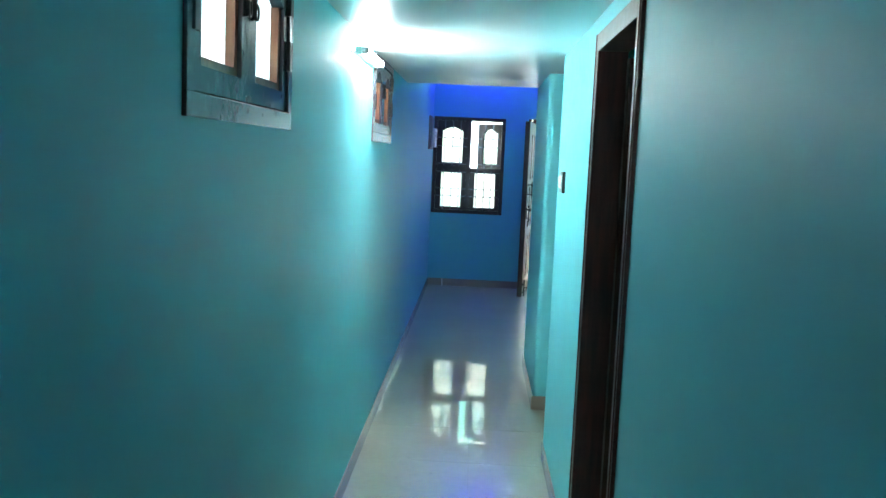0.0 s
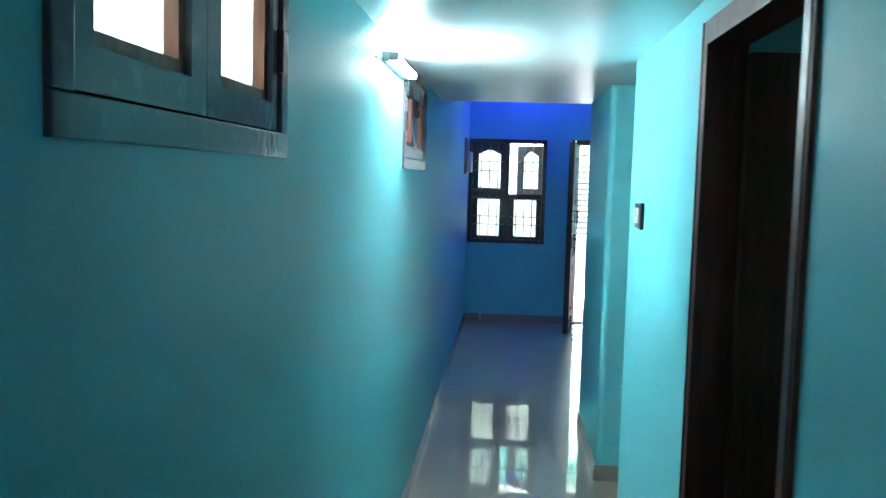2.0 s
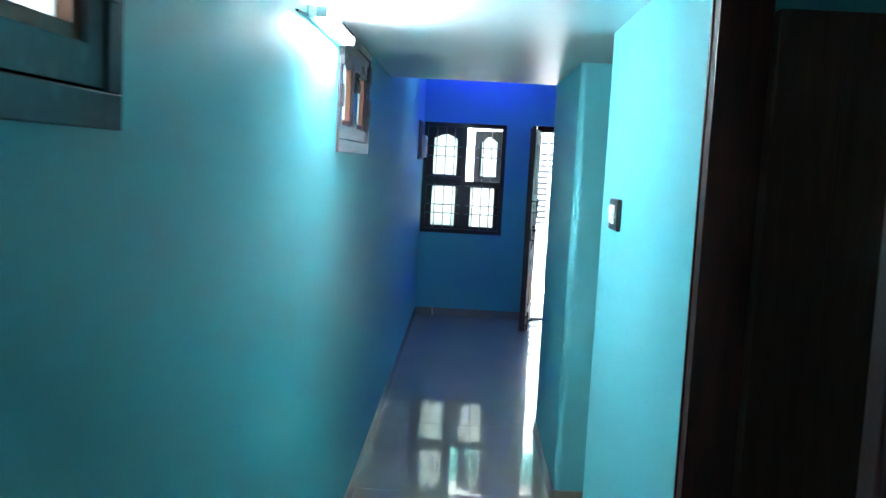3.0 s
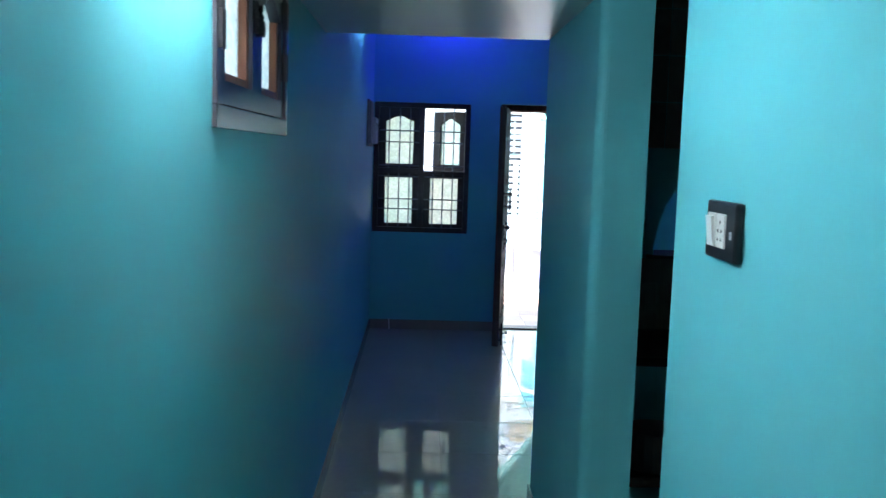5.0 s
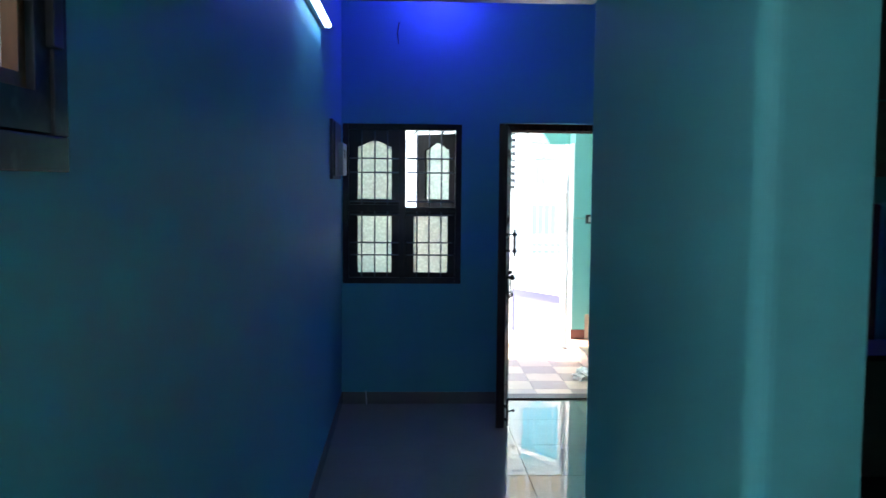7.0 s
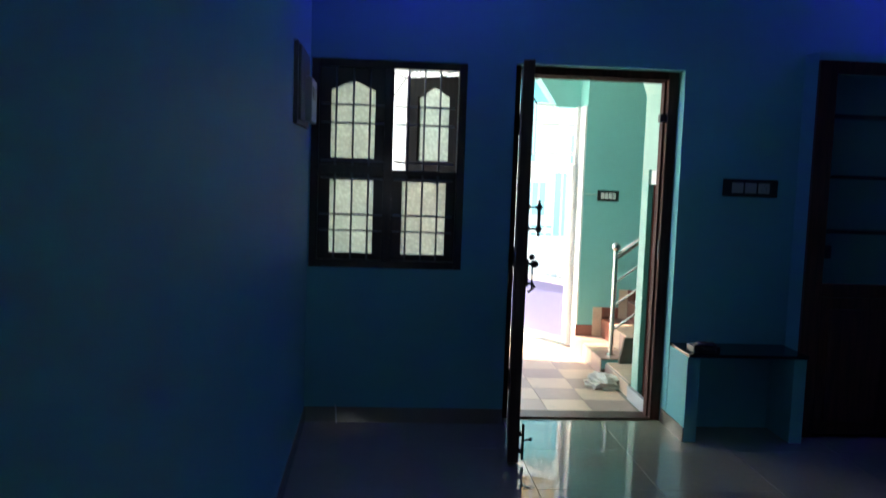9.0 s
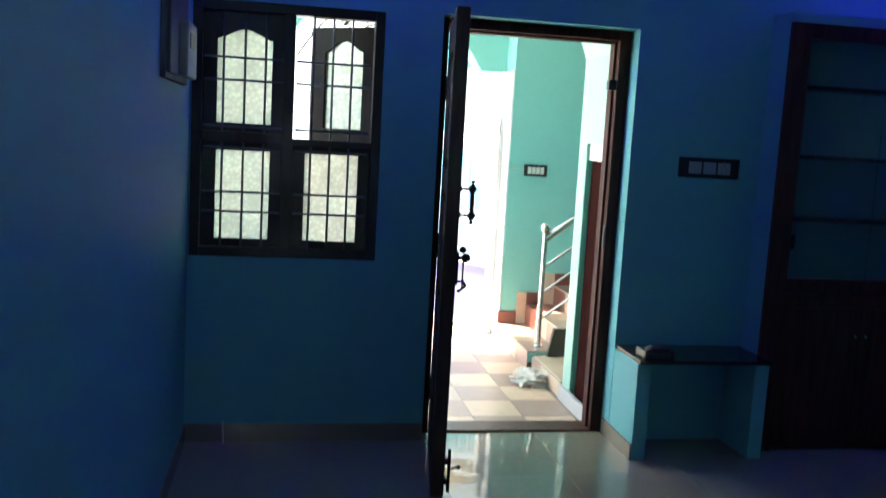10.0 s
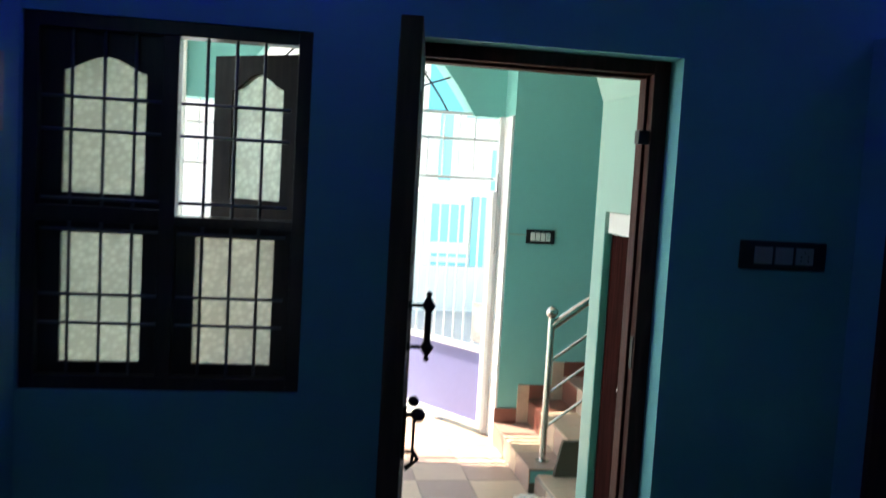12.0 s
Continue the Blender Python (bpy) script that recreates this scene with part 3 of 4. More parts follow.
tube_light("tube_light", 4.50, 5.14, 2.10, TUBE1, "short white glowing tube light on the corridor wall")
tube_light("tube_light", 8.78, 9.98, 2.56, TUBE2, "long blue glowing tube light on the hall wall")
for bx in (0.18, 3.05):
    b = thing("blue_bulb", (bx, 11.22, ZH), "glowing blue bulb in a white ceiling holder", "bulb", "blue bulbs in the hall")
    part("holder", rods(((bx, 11.22, ZH - 0.05), (bx, 11.22, ZH), 0.028, 14)), WHITEPL, b)
    part("bulb", ball(bmesh.new(), (bx, 11.22, ZH - 0.085), 0.04), BULB, b, "glowing blue glass bulb", smooth=True)
part("lamp_wire", rods(((XL + 0.004, 4.34, 2.075), (XL + 0.004, 4.50, 2.09), 0.004, 6)), BLACKPL, bpy.data.objects["tube_light"])


# ---- switches ----
def switch_plate(name, at, wide, high, facing, modules, label, shift=0.0):
    """A plate on a wall; facing gives the wall normal as a rotation about z."""
    t = thing(name, at, label, "switchboard")
    m = Matrix.Translation(at) @ Matrix.Rotation(radians(facing), 4, 'Z')

    def put(nm, bm, material, parent, lab=""):
        bmesh.ops.transform(bm, matrix=m, verts=bm.verts)
        return part(nm, bm, material, parent, lab)
    put("plate", boxes((-wide / 2, wide / 2, -0.016, 0, -high / 2, high / 2), bevel=0.006), BLACKPL, t, "black plastic plate")
    n = len(modules)
    usable = wide * (0.62 if shift else 0.72)
    for k, kind in enumerate(modules):
        cx = shift - usable / 2 + usable * (k + 0.5) / n
        w = usable / n * 0.43
        h = high * 0.29
        tone = GREYPL if kind[0] == "g" else WHITEPL
        p = put("module", boxes((cx - w, cx + w, -0.020, -0.014, -h, h), bevel=0.002), tone, t, "pale module")
        if kind.endswith("switch"):
            bm = bmesh.new()
            prism(bm, [(-0.021, -h * 0.8), (-0.019, -h * 0.8), (-0.019, h * 0.8), (-0.026, h * 0.8)], "x", cx - w * 0.72, cx + w * 0.72)
            put("rocker", bm, tone, p)
        else:
            for px, pz in ((0, 0.5), (-0.4, 0.0), (0.4, 0.0), (-0.4, -0.5), (0.4, -0.5)):
                put("pin_hole", rods(((cx + px * w, -0.0206, pz * h), (cx + px * w, -0.018, pz * h), 0.0032, 8)), BLACKPL, p)
    if shift:
        put("indicator", boxes((wide * 0.34, wide * 0.39, -0.0185, -0.015, -0.012, 0.002), bevel=0.001), GREYPL, t, "small indicator window")
    return t


switch_plate("switch_plate", (XR, 4.868, 1.534), 0.160, 0.107, -90, ["switch", "socket"], "black plate with a white switch and socket on the corridor wall", -0.014)
switch_plate("switchboard", (2.062, YF, 1.456), 0.335, 0.105, 0, ["gswitch", "gswitch", "gsocket"], "wide black switchboard with grey modules above the bench")
switch_plate("outdoor_switch", (2.015, 14.60, 1.288), 0.205, 0.10, 0, ["switch", "switch", "switch", "socket"], "dark framed white switch on the stair wall")

# ---- box on the side wall ----
wb = thing("meter_box", (XL, 11.03, 1.70), "dark grey distribution box with a pale cover on the wall", "fuse box")
part("back_board", boxes((XL, XL + 0.020, 10.53, 11.22, 1.70, 2.08), bevel=0.004), DKGREYPL, wb)
part("side_cover", boxes((XL + 0.020, XL + 0.034, 10.56, 10.80, 1.72, 2.065), bevel=0.006), DKGREYPL, wb, "dull dark grey cover")
mt = part("meter", boxes((XL + 0.020, XL + 0.062, 10.86, 11.19, 1.725, 1.945), bevel=0.010), GREYPL, wb, "pale grey plastic meter case")
part("meter_window", boxes((XL + 0.062, XL + 0.065, 10.92, 11.10, 1.84, 1.90), bevel=0.001), BLACKPL, mt, "dark display window")
wc = thing("wire_stub", (-0.36, YF, 0.09), "short white cable end poking out by the skirting", "cable")
part("wire", rods(((-0.36, YF + 0.01, 0.10), (-0.358, YF - 0.03, 0.09), 0.004, 6), ((-0.358, YF - 0.03, 0.09), (-0.352, YF - 0.045, 0.005), 0.004, 6)), WHITEPL, wc)
hk = thing("ceiling_hook_wire", (-0.13, YF, 2.72), "thin dark cable hanging on the wall above the window", "cable")
part("wire", rods(((-0.12, YF - 0.004, 2.86), (-0.135, YF - 0.004, 2.78), 0.003, 6), ((-0.135, YF - 0.004, 2.78), (-0.125, YF - 0.004, 2.70), 0.003, 6)), BLACKPL, hk)

# ---- bench ----
BX0, BX1, BY, BZ = FD[1] + 0.002, 2.335, 11.188, 0.515
be = thing("bench", (BX0, BY, 0), "built-in teal masonry bench with a black granite slab", "bench")
part("side_wall", boxes((BX0, BX0 + 0.075, BY + 0.02, YF, 0, BZ - 0.02), bevel=0.004), TEAL, be, "teal plastered side")
part("side_wall", boxes((BX1 - 0.075, BX1, BY + 0.02, YF, 0, BZ - 0.02), bevel=0.004), TEAL, be, "teal plastered side")
part("back_panel", boxes((BX0 + 0.075, BX1 - 0.075, YF - 0.012, YF - 0.002, 0, BZ - 0.02)), TEAL, be, "teal back of the open recess")
part("slab", boxes((BX0, BX1, BY, YF, BZ - 0.02, BZ), bevel=0.004), GRANITE, be, "black granite slab")
part("skirting", boxes((BX0 - 0.008, BX0, BY + 0.02, YF + 0.09, 0, 0.085)), SKIRT, be, "beige skirting tile")
rt = thing("router", (1.74, 11.27, BZ), "small black box with dull grey front on the bench slab", "router")
part("body", boxes((1.665, 1.825, 11.215, 11.33, BZ, BZ + 0.040), bevel=0.008), BLACKPL, rt)
part("front", boxes((1.668, 1.800, 11.209, 11.216, BZ + 0.006, BZ + 0.036), bevel=0.003), DKGREYPL, rt, "dull grey front strip")
part("light_strip", boxes((1.675, 1.790, 11.207, 11.2092, BZ + 0.012, BZ + 0.020)), BLACKPL, rt, "dark slot")
bm = bmesh.new()
ball(bm, (1.735, 11.22, BZ + 0.052), 0.055, (1.25, 0.8, 0.30))
for v in bm.verts:
    v.co += Vector((0, 0, 0.012 * noise.noise(v.co * 28)))
part("pouch", bm, BLACKPL, rt, "dark soft pouch", smooth=True)

# ---- showcase cabinet ----
CX0, CX1, CY, CZ = 2.345, 3.46, 11.335, 2.20
cb = thing("showcase", (CX0, CY, 0), "dark maroon wooden showcase with glazed shelves and lower doors", "cabinet")
part("side_panel", boxes((CX0 + 0.003, CX0 + 0.07, CY + 0.02, YF, 0, CZ)), TEAL, cb, "teal plastered side pier")
part("side_panel", boxes((CX1 - 0.07, CX1, CY + 0.02, YF, 0, CZ)), TEAL, cb, "teal plastered side pier")
part("top_slab", boxes((CX0 + 0.003, CX1, CY + 0.02, YF, CZ, CZ + 0.05)), TEAL, cb, "teal plastered top slab")
part("face_frame", boxes((CX0, CX0 + 0.105, CY - 0.012, CY + 0.02, 0, CZ), (CX1 - 0.1, CX1, CY - 0.012, CY + 0.02, 0, CZ), (CX0 + 0.105, CX1 - 0.1, CY - 0.012, CY + 0.02, CZ - 0.075, CZ),
                         (CX0 + 0.105, CX1 - 0.1, CY - 0.012, CY + 0.02, 0.84, 0.92), bevel=0.004), CABINET, cb)
for z in (1.21, 1.53, 1.88):
    part("shelf", boxes((CX0 + 0.07, CX1 - 0.07, CY + 0.03, YF - 0.005, z, z + 0.022)), GRANITE, cb, "thin dark shelf")
for a, b in ((CX0 + 0.105, 2.90), (2.90, CX1 - 0.1)):
    lo = part("lower_door", boxes((a + 0.002, b - 0.002, CY - 0.008, CY + 0.016, 0.02, 0.838), bevel=0.003), CABINET, cb, "dark maroon lower door")
    part("panel", boxes((a + 0.06, b - 0.06, CY - 0.016, CY - 0.008, 0.09, 0.77), bevel=0.006), CABINET, lo)
    part("knob", ball(bmesh.new(), (b - 0.03 if a < 2.8 else a + 0.03, CY - 0.018, 0.62), 0.011), STEEL, lo)
    up = part("glass_door", boxes((a + 0.002, b - 0.002, CY + 0.002, CY + 0.006, 0.922, CZ - 0.077)), GLASS, cb, "grey tinted glass sliding pane")
    up.visible_shadow = False
part("socket_box", boxes((2.50, 2.58, YF - 0.03, YF - 0.004, 1.05, 1.13), bevel=0.004), BLACKPL, cb, "small black socket on the back")

# ---- kitchen ----
kc = thing("kitchen_counter", (1.8, 6.88, 0), "black granite kitchen counter on teal supports", "counter")
KY = YHALL - 0.2
part("worktop", boxes((XR + TH, 3.0, 6.58, KY, 0.87, 0.905), bevel=0.004), GRANITE, kc, "black granite slab")
part("front_strip", boxes((XR + TH, 3.0, 6.61, 6.65, 0.77, 0.87)), TEAL, kc, "teal painted slab edge")
for x in (XR + TH + 0.002, 1.55, 2.4):
    part("support", boxes((x, x + 0.08, 6.62, KY, 0, 0.77)), TEAL, kc)
part("lower_shelf", boxes((XR + TH + 0.082, 3.0, 6.66, KY, 0.36, 0.40)), GRANITE, kc)
pot = thing("cooking_pot", (0.90, 6.80, 0.40), "dull dark metal pot on the shelf under the counter", "pot")
bm = rods(((0.90, 6.80, 0.402), (0.90, 6.80, 0.56), 0.11, 20, 0.125))
part("body", bm, DKGREYPL, pot, smooth=False)
part("hatch_sill", boxes((AX - AR - 0.03, AX + AR + 0.03, KY - 0.02, YHALL + 0.02, AS - 0.004, AS + 0.012), bevel=0.003), mat("grey_brown_sill_stone", (0.05, 0.042, 0.042), 0.85), kc, "grey-brown stone sill")
kw = tagged(part("kitchen_wall_tiles", boxes((XR + TH, 3.0, KY - 0.004, KY - 0.001, 0.905, AS - 0.005)), GROUT), "brown-grey tiles on the kitchen wall", "tiles", kind="structure")
tw, tz = 0.30, 0.20
mesh_of = {}


def piece(name, size, at, material, parent, bevel=0.003):
    """One tile, sharing its mesh with its like."""
    key = (tuple(round(v, 4) for v in size), material.name)
    if key not in mesh_of:
        bm = box(bmesh.new(), -size[0] / 2, size[0] / 2, -size[1] / 2, size[1] / 2, -size[2] / 2, size[2] / 2)
        bmesh.ops.bevel(bm, geom=list(bm.edges), offset=min(bevel, min(size) * 0.4), segments=1, affect='EDGES')
        bmesh.ops.recalc_face_normals(bm, faces=bm.faces)
        me = bpy.data.meshes.new(name)
        bm.to_mesh(me)
        bm.free()
        me.materials.append(material)
        mesh_of[key] = me
    ob = new(name, mesh_of[key])
    ob.parent = parent
    ob.location = Vector(at) - ORIGIN[parent]
    return ob


for i in range(7):
    for j in range(8):
        cx, cz = XR + TH + 0.152 + i * tw, 1.01 + j * tz
        if abs(cx - AX) < AR + 0.14 and cz > AS - 0.1 and cz - 0.1 < AS + AH + 0.02:
            continue
        piece("tile", (tw - 0.004, 0.008, tz - 0.004), (cx, KY - 0.008, cz), KTILE, kw, 0.0015)

# ---- porch: stair, rail, slab, gate ----
PINK = mat("pinkish_brown_tile", (0.34, 0.21, 0.17), 0.35, var=0.10, scale=8, per_object=0.08)
BEIGE = mat("beige_porch_tile", (0.58, 0.425, 0.31), 0.35, var=0.10, scale=8, per_object=0.08, dirt=((0.25, 0.20, 0.15), 7, 0.3))
TAUPE = mat("taupe_porch_tile", (0.36, 0.245, 0.195), 0.35, var=0.12, scale=8, per_object=0.10, dirt=((0.5, 0.42, 0.35), 9, 0.3))
RED = mat("red_brown_tile", (0.22, 0.075, 0.055), 0.3, var=0.12, scale=8, per_object=0.08)
DKGREY = mat("dark_grey_slab", (0.10, 0.082, 0.058), 0.7, var=0.2, scale=8, bump=0.2)
st = thing("outdoor_stair", (1.764, 13.60, ZP), "outdoor stair with pink and beige tiles along the teal wall", "staircase")
SX, GO, RI, SY0, SY1 = 1.764, 0.245, 0.172, 13.60, 14.60
for k in range(7):
    xk = SX + GO * k
    top = -0.05 + RI * k
    step = part("step", boxes((xk + 0.010, xk + GO + 0.010, SY0 + 0.006, SY1, ZP, top - 0.012)), PORCH_TEAL, st, "teal plastered step side")
    third = (SY1 - SY0) / 3
    for r in range(3):
        yc = SY0 + third * (r + 0.5)
        tone = (BEIGE, BEIGE, RED)[r] if k % 2 else (TAUPE, BEIGE, PINK)[r]
        piece("tread_tile", (GO + 0.012, third - 0.003, 0.014), (xk + GO / 2 + 0.004, yc, top - 0.006), tone, step)
        rise = RI if k else -0.05 - ZP
        tone = (PINK, BEIGE, RED)[r] if k else (PINK, BEIGE, PINK)[r]
        piece("riser_tile", (0.010, third - 0.003, rise - 0.014), (xk + 0.005, yc, top - 0.013 - (rise - 0.014) / 2), tone, step)
    part("skirting_tile", boxes((xk, xk + GO - 0.085, SY1 - 0.012, SY1, top, top + 0.105)), RED, step, "red-brown skirting tile")
    part("skirting_tile", boxes((xk + GO - 0.083, xk + GO, SY1 - 0.012, SY1, top, top + RI + 0.105)), BEIGE, step, "beige skirting tile")
part("base_skirting", boxes((SX + 0.004, SX + 0.30, SY0 - 0.004, SY0 + 0.006, ZP, ZP + 0.062)), DKGREY, st, "dark brown skirting strip")
ra = thing("stair_railing", (1.885, 13.745, -0.05), "stainless steel stair railing with a ball-topped post", "railing")
bm = rods(((1.885, 13.745, -0.05), (1.885, 13.745, 0.85), 0.021, 16), ((1.885, 13.745, -0.05), (1.885, 13.745, -0.038), 0.042, 16))
part("post", bm, STEEL, ra)
bm = ball(bmesh.new(), (1.885, 13.745, 0.885), 0.038)
part("ball", bm, STEEL, ra, "polished steel ball", smooth=True)
for z, r in ((0.80, 0.027), (0.58, 0.009), (0.38, 0.009), (0.17, 0.009)):
    part("rail", rods(((1.895, 13.745, z), (3.4, 13.745, z + 1.505 * 0.76), r, 12)), STEEL, ra)
part("post", rods(((3.05, 13.745, 0.68), (3.05, 13.745, 1.65), 0.018, 14)), STEEL, ra)
ls = thing("door_step", (1.81, 12.9, ZP), "low beige tiled door step with dirty edges", "step")
part("body", boxes((1.812, 2.9, 12.895, 13.595, ZP, -0.092)), GROUT, ls)
for k in range(2):
    for j in range(3):
        piece("tile", (0.376, 0.230, 0.012), (1.812 + 0.188 + 0.38 * k, 12.895 + 0.117 + 0.233 * j, -0.085), BEIGE, ls)
for j in range(3):
    piece("edge_tile", (0.010, 0.230, 0.104), (1.806, 12.895 + 0.117 + 0.233 * j, -0.146), BEIGE if j < 2 else TAUPE, ls)
dp = thing("stone_slab", (2.12, 13.54, -0.079), "dark grey stone slab leaning against the stair side", "slab")
bm = prism(bmesh.new(), [(1.90, -0.079), (2.33, -0.079), (2.31, 0.130), (1.945, 0.140)], "y", 13.54, 13.575)
bmesh.ops.bevel(bm, geom=list(bm.edges), offset=0.004, segments=1, affect='EDGES')
part("slab", bm, DKGREY, dp)
tagged(part("plinth", boxes((UW - 0.03, UW, 11.86, 12.885, ZP, -0.10), bevel=0.005), mat("grey_white_plinth", (0.42, 0.42, 0.42), 0.5, var=0.12, scale=8)), "grey-white plinth below the low door", "plinth", kind="structure")
ud = thing("door_3", (UW + 0.06, 12.2, ZP), "low maroon door under the stair, closed", "door", kind="structure")
part("door_frame", boxes((UW + 0.020, UW + 0.070, 11.842, 12.738, 1.440, 1.543)), WHITE, ud, "dirty white door head")
# thin strip added over the pale jamb to carry the reveal's shade
part("jamb_lining", boxes((UW + 0.003, UW + 0.036, 12.733, 12.7395, ZP + 0.01, 1.438)), SHADEJAMB, ud, "green reveal strip, darkened for shade")
ul = part("door_leaf", boxes((UW + 0.038, UW + 0.070, 11.844, 12.731, ZP + 0.01, 1.438), bevel=0.003), LOWDOOR, ud)
part("knob", ball(bmesh.new(), (UW + 0.028, 12.46, 0.72), 0.013), STEEL, ul)
# sloping slab of the flight above
setting("stair_soffit", prism(bmesh.new(), [(UW - 0.001, 2.09), (UW - 0.075, 2.29), (UW - 0.075, 3.1), (UW - 0.001, 3.1)], "y", YO, 12.888), PALE, "pale green haunch of the upper stair flight", "wall")
cd = thing("conduit", (1.79, 14.59, 1.29), "thin pale conduit running to the outdoor switch", "conduit")
part("pipe", rods(((1.79, 14.593, 1.299), (1.915, 14.593, 1.296), 0.006, 8)), PALE, cd)


def rag():
    """A crumpled cloth: a low heap with sharp random folds."""
    bm = bmesh.new()
    bmesh.ops.create_icosphere(bm, subdivisions=5, radius=1.0)
    for v in bm.verts:
        p = v.co.copy()
        fold = 0.5 - abs(noise.noise(p * 1.6 + Vector((3, 1, 0)))) * 1.6
        crease = 0.3 - abs(noise.noise(p * 3.7)) * 1.3
        fine = 0.2 - abs(noise.noise(p * 8.0))
        k = 0.85 + 0.62 * fold + 0.22 * crease + 0.08 * fine
        v.co = Vector((1.690 + 0.135 * p.x * k, 13.235 + 0.125 * p.y * k, ZP + max(0.002, 0.028 + 0.085 * p.z * k)))
    return bm


ob = part("floor_rag", rag(), cloth("stained_white_cloth", (0.78, 0.73, 0.66), (0.30, 0.20, 0.11)))
tagged(ob, "crumpled off-white rag with brown stains on the porch floor", "rag")

# porch floor: checkered tiles
pf = bpy.data.objects["porch_floor"]
ORIGIN[pf] = Vector((0, 0, 0))
tp = 0.331
for i in range(-3, 1):
    for j in range(-4, 7):
        xa, ya = 1.445 + tp * i, 13.168 + tp * j
        xb, yb = min(xa + tp, 1.815), min(ya + tp, YG + 0.35)
        ya = max(ya, YO + 0.03)
        piece("tile", (xb - xa - 0.003, yb - ya - 0.003, 0.012), ((xa + xb) / 2, (ya + yb) / 2, ZP - 0.006), (BEIGE if (i + j) % 2 else TAUPE), pf, 0.0015)

# gate: fixed grille over two leaves
GATEW = mat("white_gate_enamel", (0.80, 0.80, 0.80), 0.35, var=0.05, scale=6)
LAV = mat("lavender_sheet_metal", (0.21, 0.21, 0.42), 0.4, var=0.05, scale=4)
gg = thing("gate_grille", (0.2, YG + 0.05, 1.72), "white iron grille between the gate and the beam", "grille")
for z in (1.66, 1.94, 2.125):
    part("cross_bar", boxes((PX0, 1.783, YG + 0.04, YG + 0.065, z, z + 0.022)), GATEW, gg)
for k in range(29):
    x = PX0 + 0.06 + 0.115 * k
    if x < 1.775:
        part("bar", rods(((x, YG + 0.052, 1.682), (x, YG + 0.052, 2.125), 0.006, 8)), GATEW, gg)
ag = thing("arch_grille", (GX, YG + 0.06, GS), "dark curved iron grille filling the arch", "grille")
def arch_at(u, k=1.0):
    """A point on a parabola scaled from the arch's outline."""
    return (GX + GR * k * u, YG + 0.06, GS + 0.008 + GH * k * (1 - u * u))


for k in (0.80, 0.45):
    p = [arch_at(u, k) for u in np.linspace(-1, 1, 21)]
    part("hoop", rods(*[(p[i], p[i + 1], 0.007, 6) for i in range(20)]), IRON, ag)
for u in np.linspace(-0.8, 0.8, 7):
    part("spoke", rods((arch_at(u, 0.45), arch_at(u, 0.99), 0.006, 6)), IRON, ag)
    c = Vector(arch_at(u, 0.64))
    bm = bmesh.new()
    for q in range(4):
        ball(bm, c + Vector((0.026 * math.cos(q * 1.571), 0, 0.026 * math.sin(q * 1.571))), 0.017, (1, 0.3, 1))
    part("flower", bm, IRON, ag)
    for side in (-1, 1):
        curl = [c + Vector((side * (0.05 + 0.035 * math.cos(v)), 0, 0.09 + 0.035 * math.sin(v))) for v in np.linspace(0.5, 5.2, 9)]
        part("curl", rods(*[(curl[i], curl[i + 1], 0.004, 5) for i in range(8)]), IRON, ag)


def gate_leaf(hinge, width, angle, label):
    t = thing("gate_leaf", hinge, label, "gate", "front gate leaves")
    m = Matrix.Translation(hinge) @ Matrix.Rotation(radians(angle), 4, 'Z')

    def put(nm, bm, material, parent, lab=""):
        bmesh.ops.transform(bm, matrix=m, verts=bm.verts)
        return part(nm, bm, material, parent, lab)
    put("frame", boxes((0, 0.04, -0.02, 0.02, 0, 1.74), (width - 0.04, width, -0.02, 0.02, 0, 1.74), (0.04, width - 0.04, -0.02, 0.02, 1.70, 1.74), (0.04, width - 0.04, -0.02, 0.02, 0, 0.04),
                       (0.04, width - 0.04, -0.02, 0.02, 0.56, 0.60)), GATEW, t, "white enamelled frame")
    put("sheet", boxes((0.04, width - 0.04, -0.004, 0.004, 0.04, 0.56)), LAV, t, "lavender sheet metal panel")
    n = int((width - 0.08) / 0.11)
    for k in range(1, n + 1):
        x = 0.04 + (width - 0.08) * k / (n + 1)
        put("bar", rods(((x, 0, 0.60), (x, 0, 1.70), 0.007, 8)), GATEW, t)
    put("latch", boxes((0.05, 0.13, -0.04, -0.02, 0.33, 0.37), (0.07, 0.09, -0.06, -0.02, 0.30, 0.40)), GATEW, t, "white slide latch")
    return t


leaf_in = gate_leaf((1.722, YG - 0.115, ZP + 0.04), 0.95, 180 - 57.5, "white gate leaf with lavender lower sheet, half open")
gate_leaf((-0.25, YG + 0.05, ZP + 0.04), 0.95, 50, "white gate leaf with lavender lower sheet, swung outwards")
plate_turn = Matrix.Translation((1.722, YG - 0.115, ZP + 0.04)) @ Matrix.Rotation(radians(180 - 57.5), 4, 'Z')
bm = boxes((0.05, 0.16, -0.008, 0.008, 0.63, 0.92), bevel=0.003)
bmesh.ops.transform(bm, matrix=plate_turn, verts=bm.verts)
part("lock_plate", bm, mat("mottled_grey_metal", (0.42, 0.42, 0.42), 0.5, var=0.5, scale=30), leaf_in, "mottled grey lock plate")
gp = thing("gate_post", (1.75, YG - 0.06, ZP), "white steel gate post with black bolt holes", "post")
part("post", boxes((1.735, 1.783, YG - 0.09, YG - 0.03, ZP, GS), bevel=0.004), GATEW, gp)
part("rod", rods(((1.742, YG - 0.094, 1.14), (1.738, YG - 0.094, 1.72), 0.003, 6), ((1.742, YG - 0.094, 1.14), (1.728, YG - 0.094, 1.12), 0.003, 6)), IRON, gp, "thin dark wire")

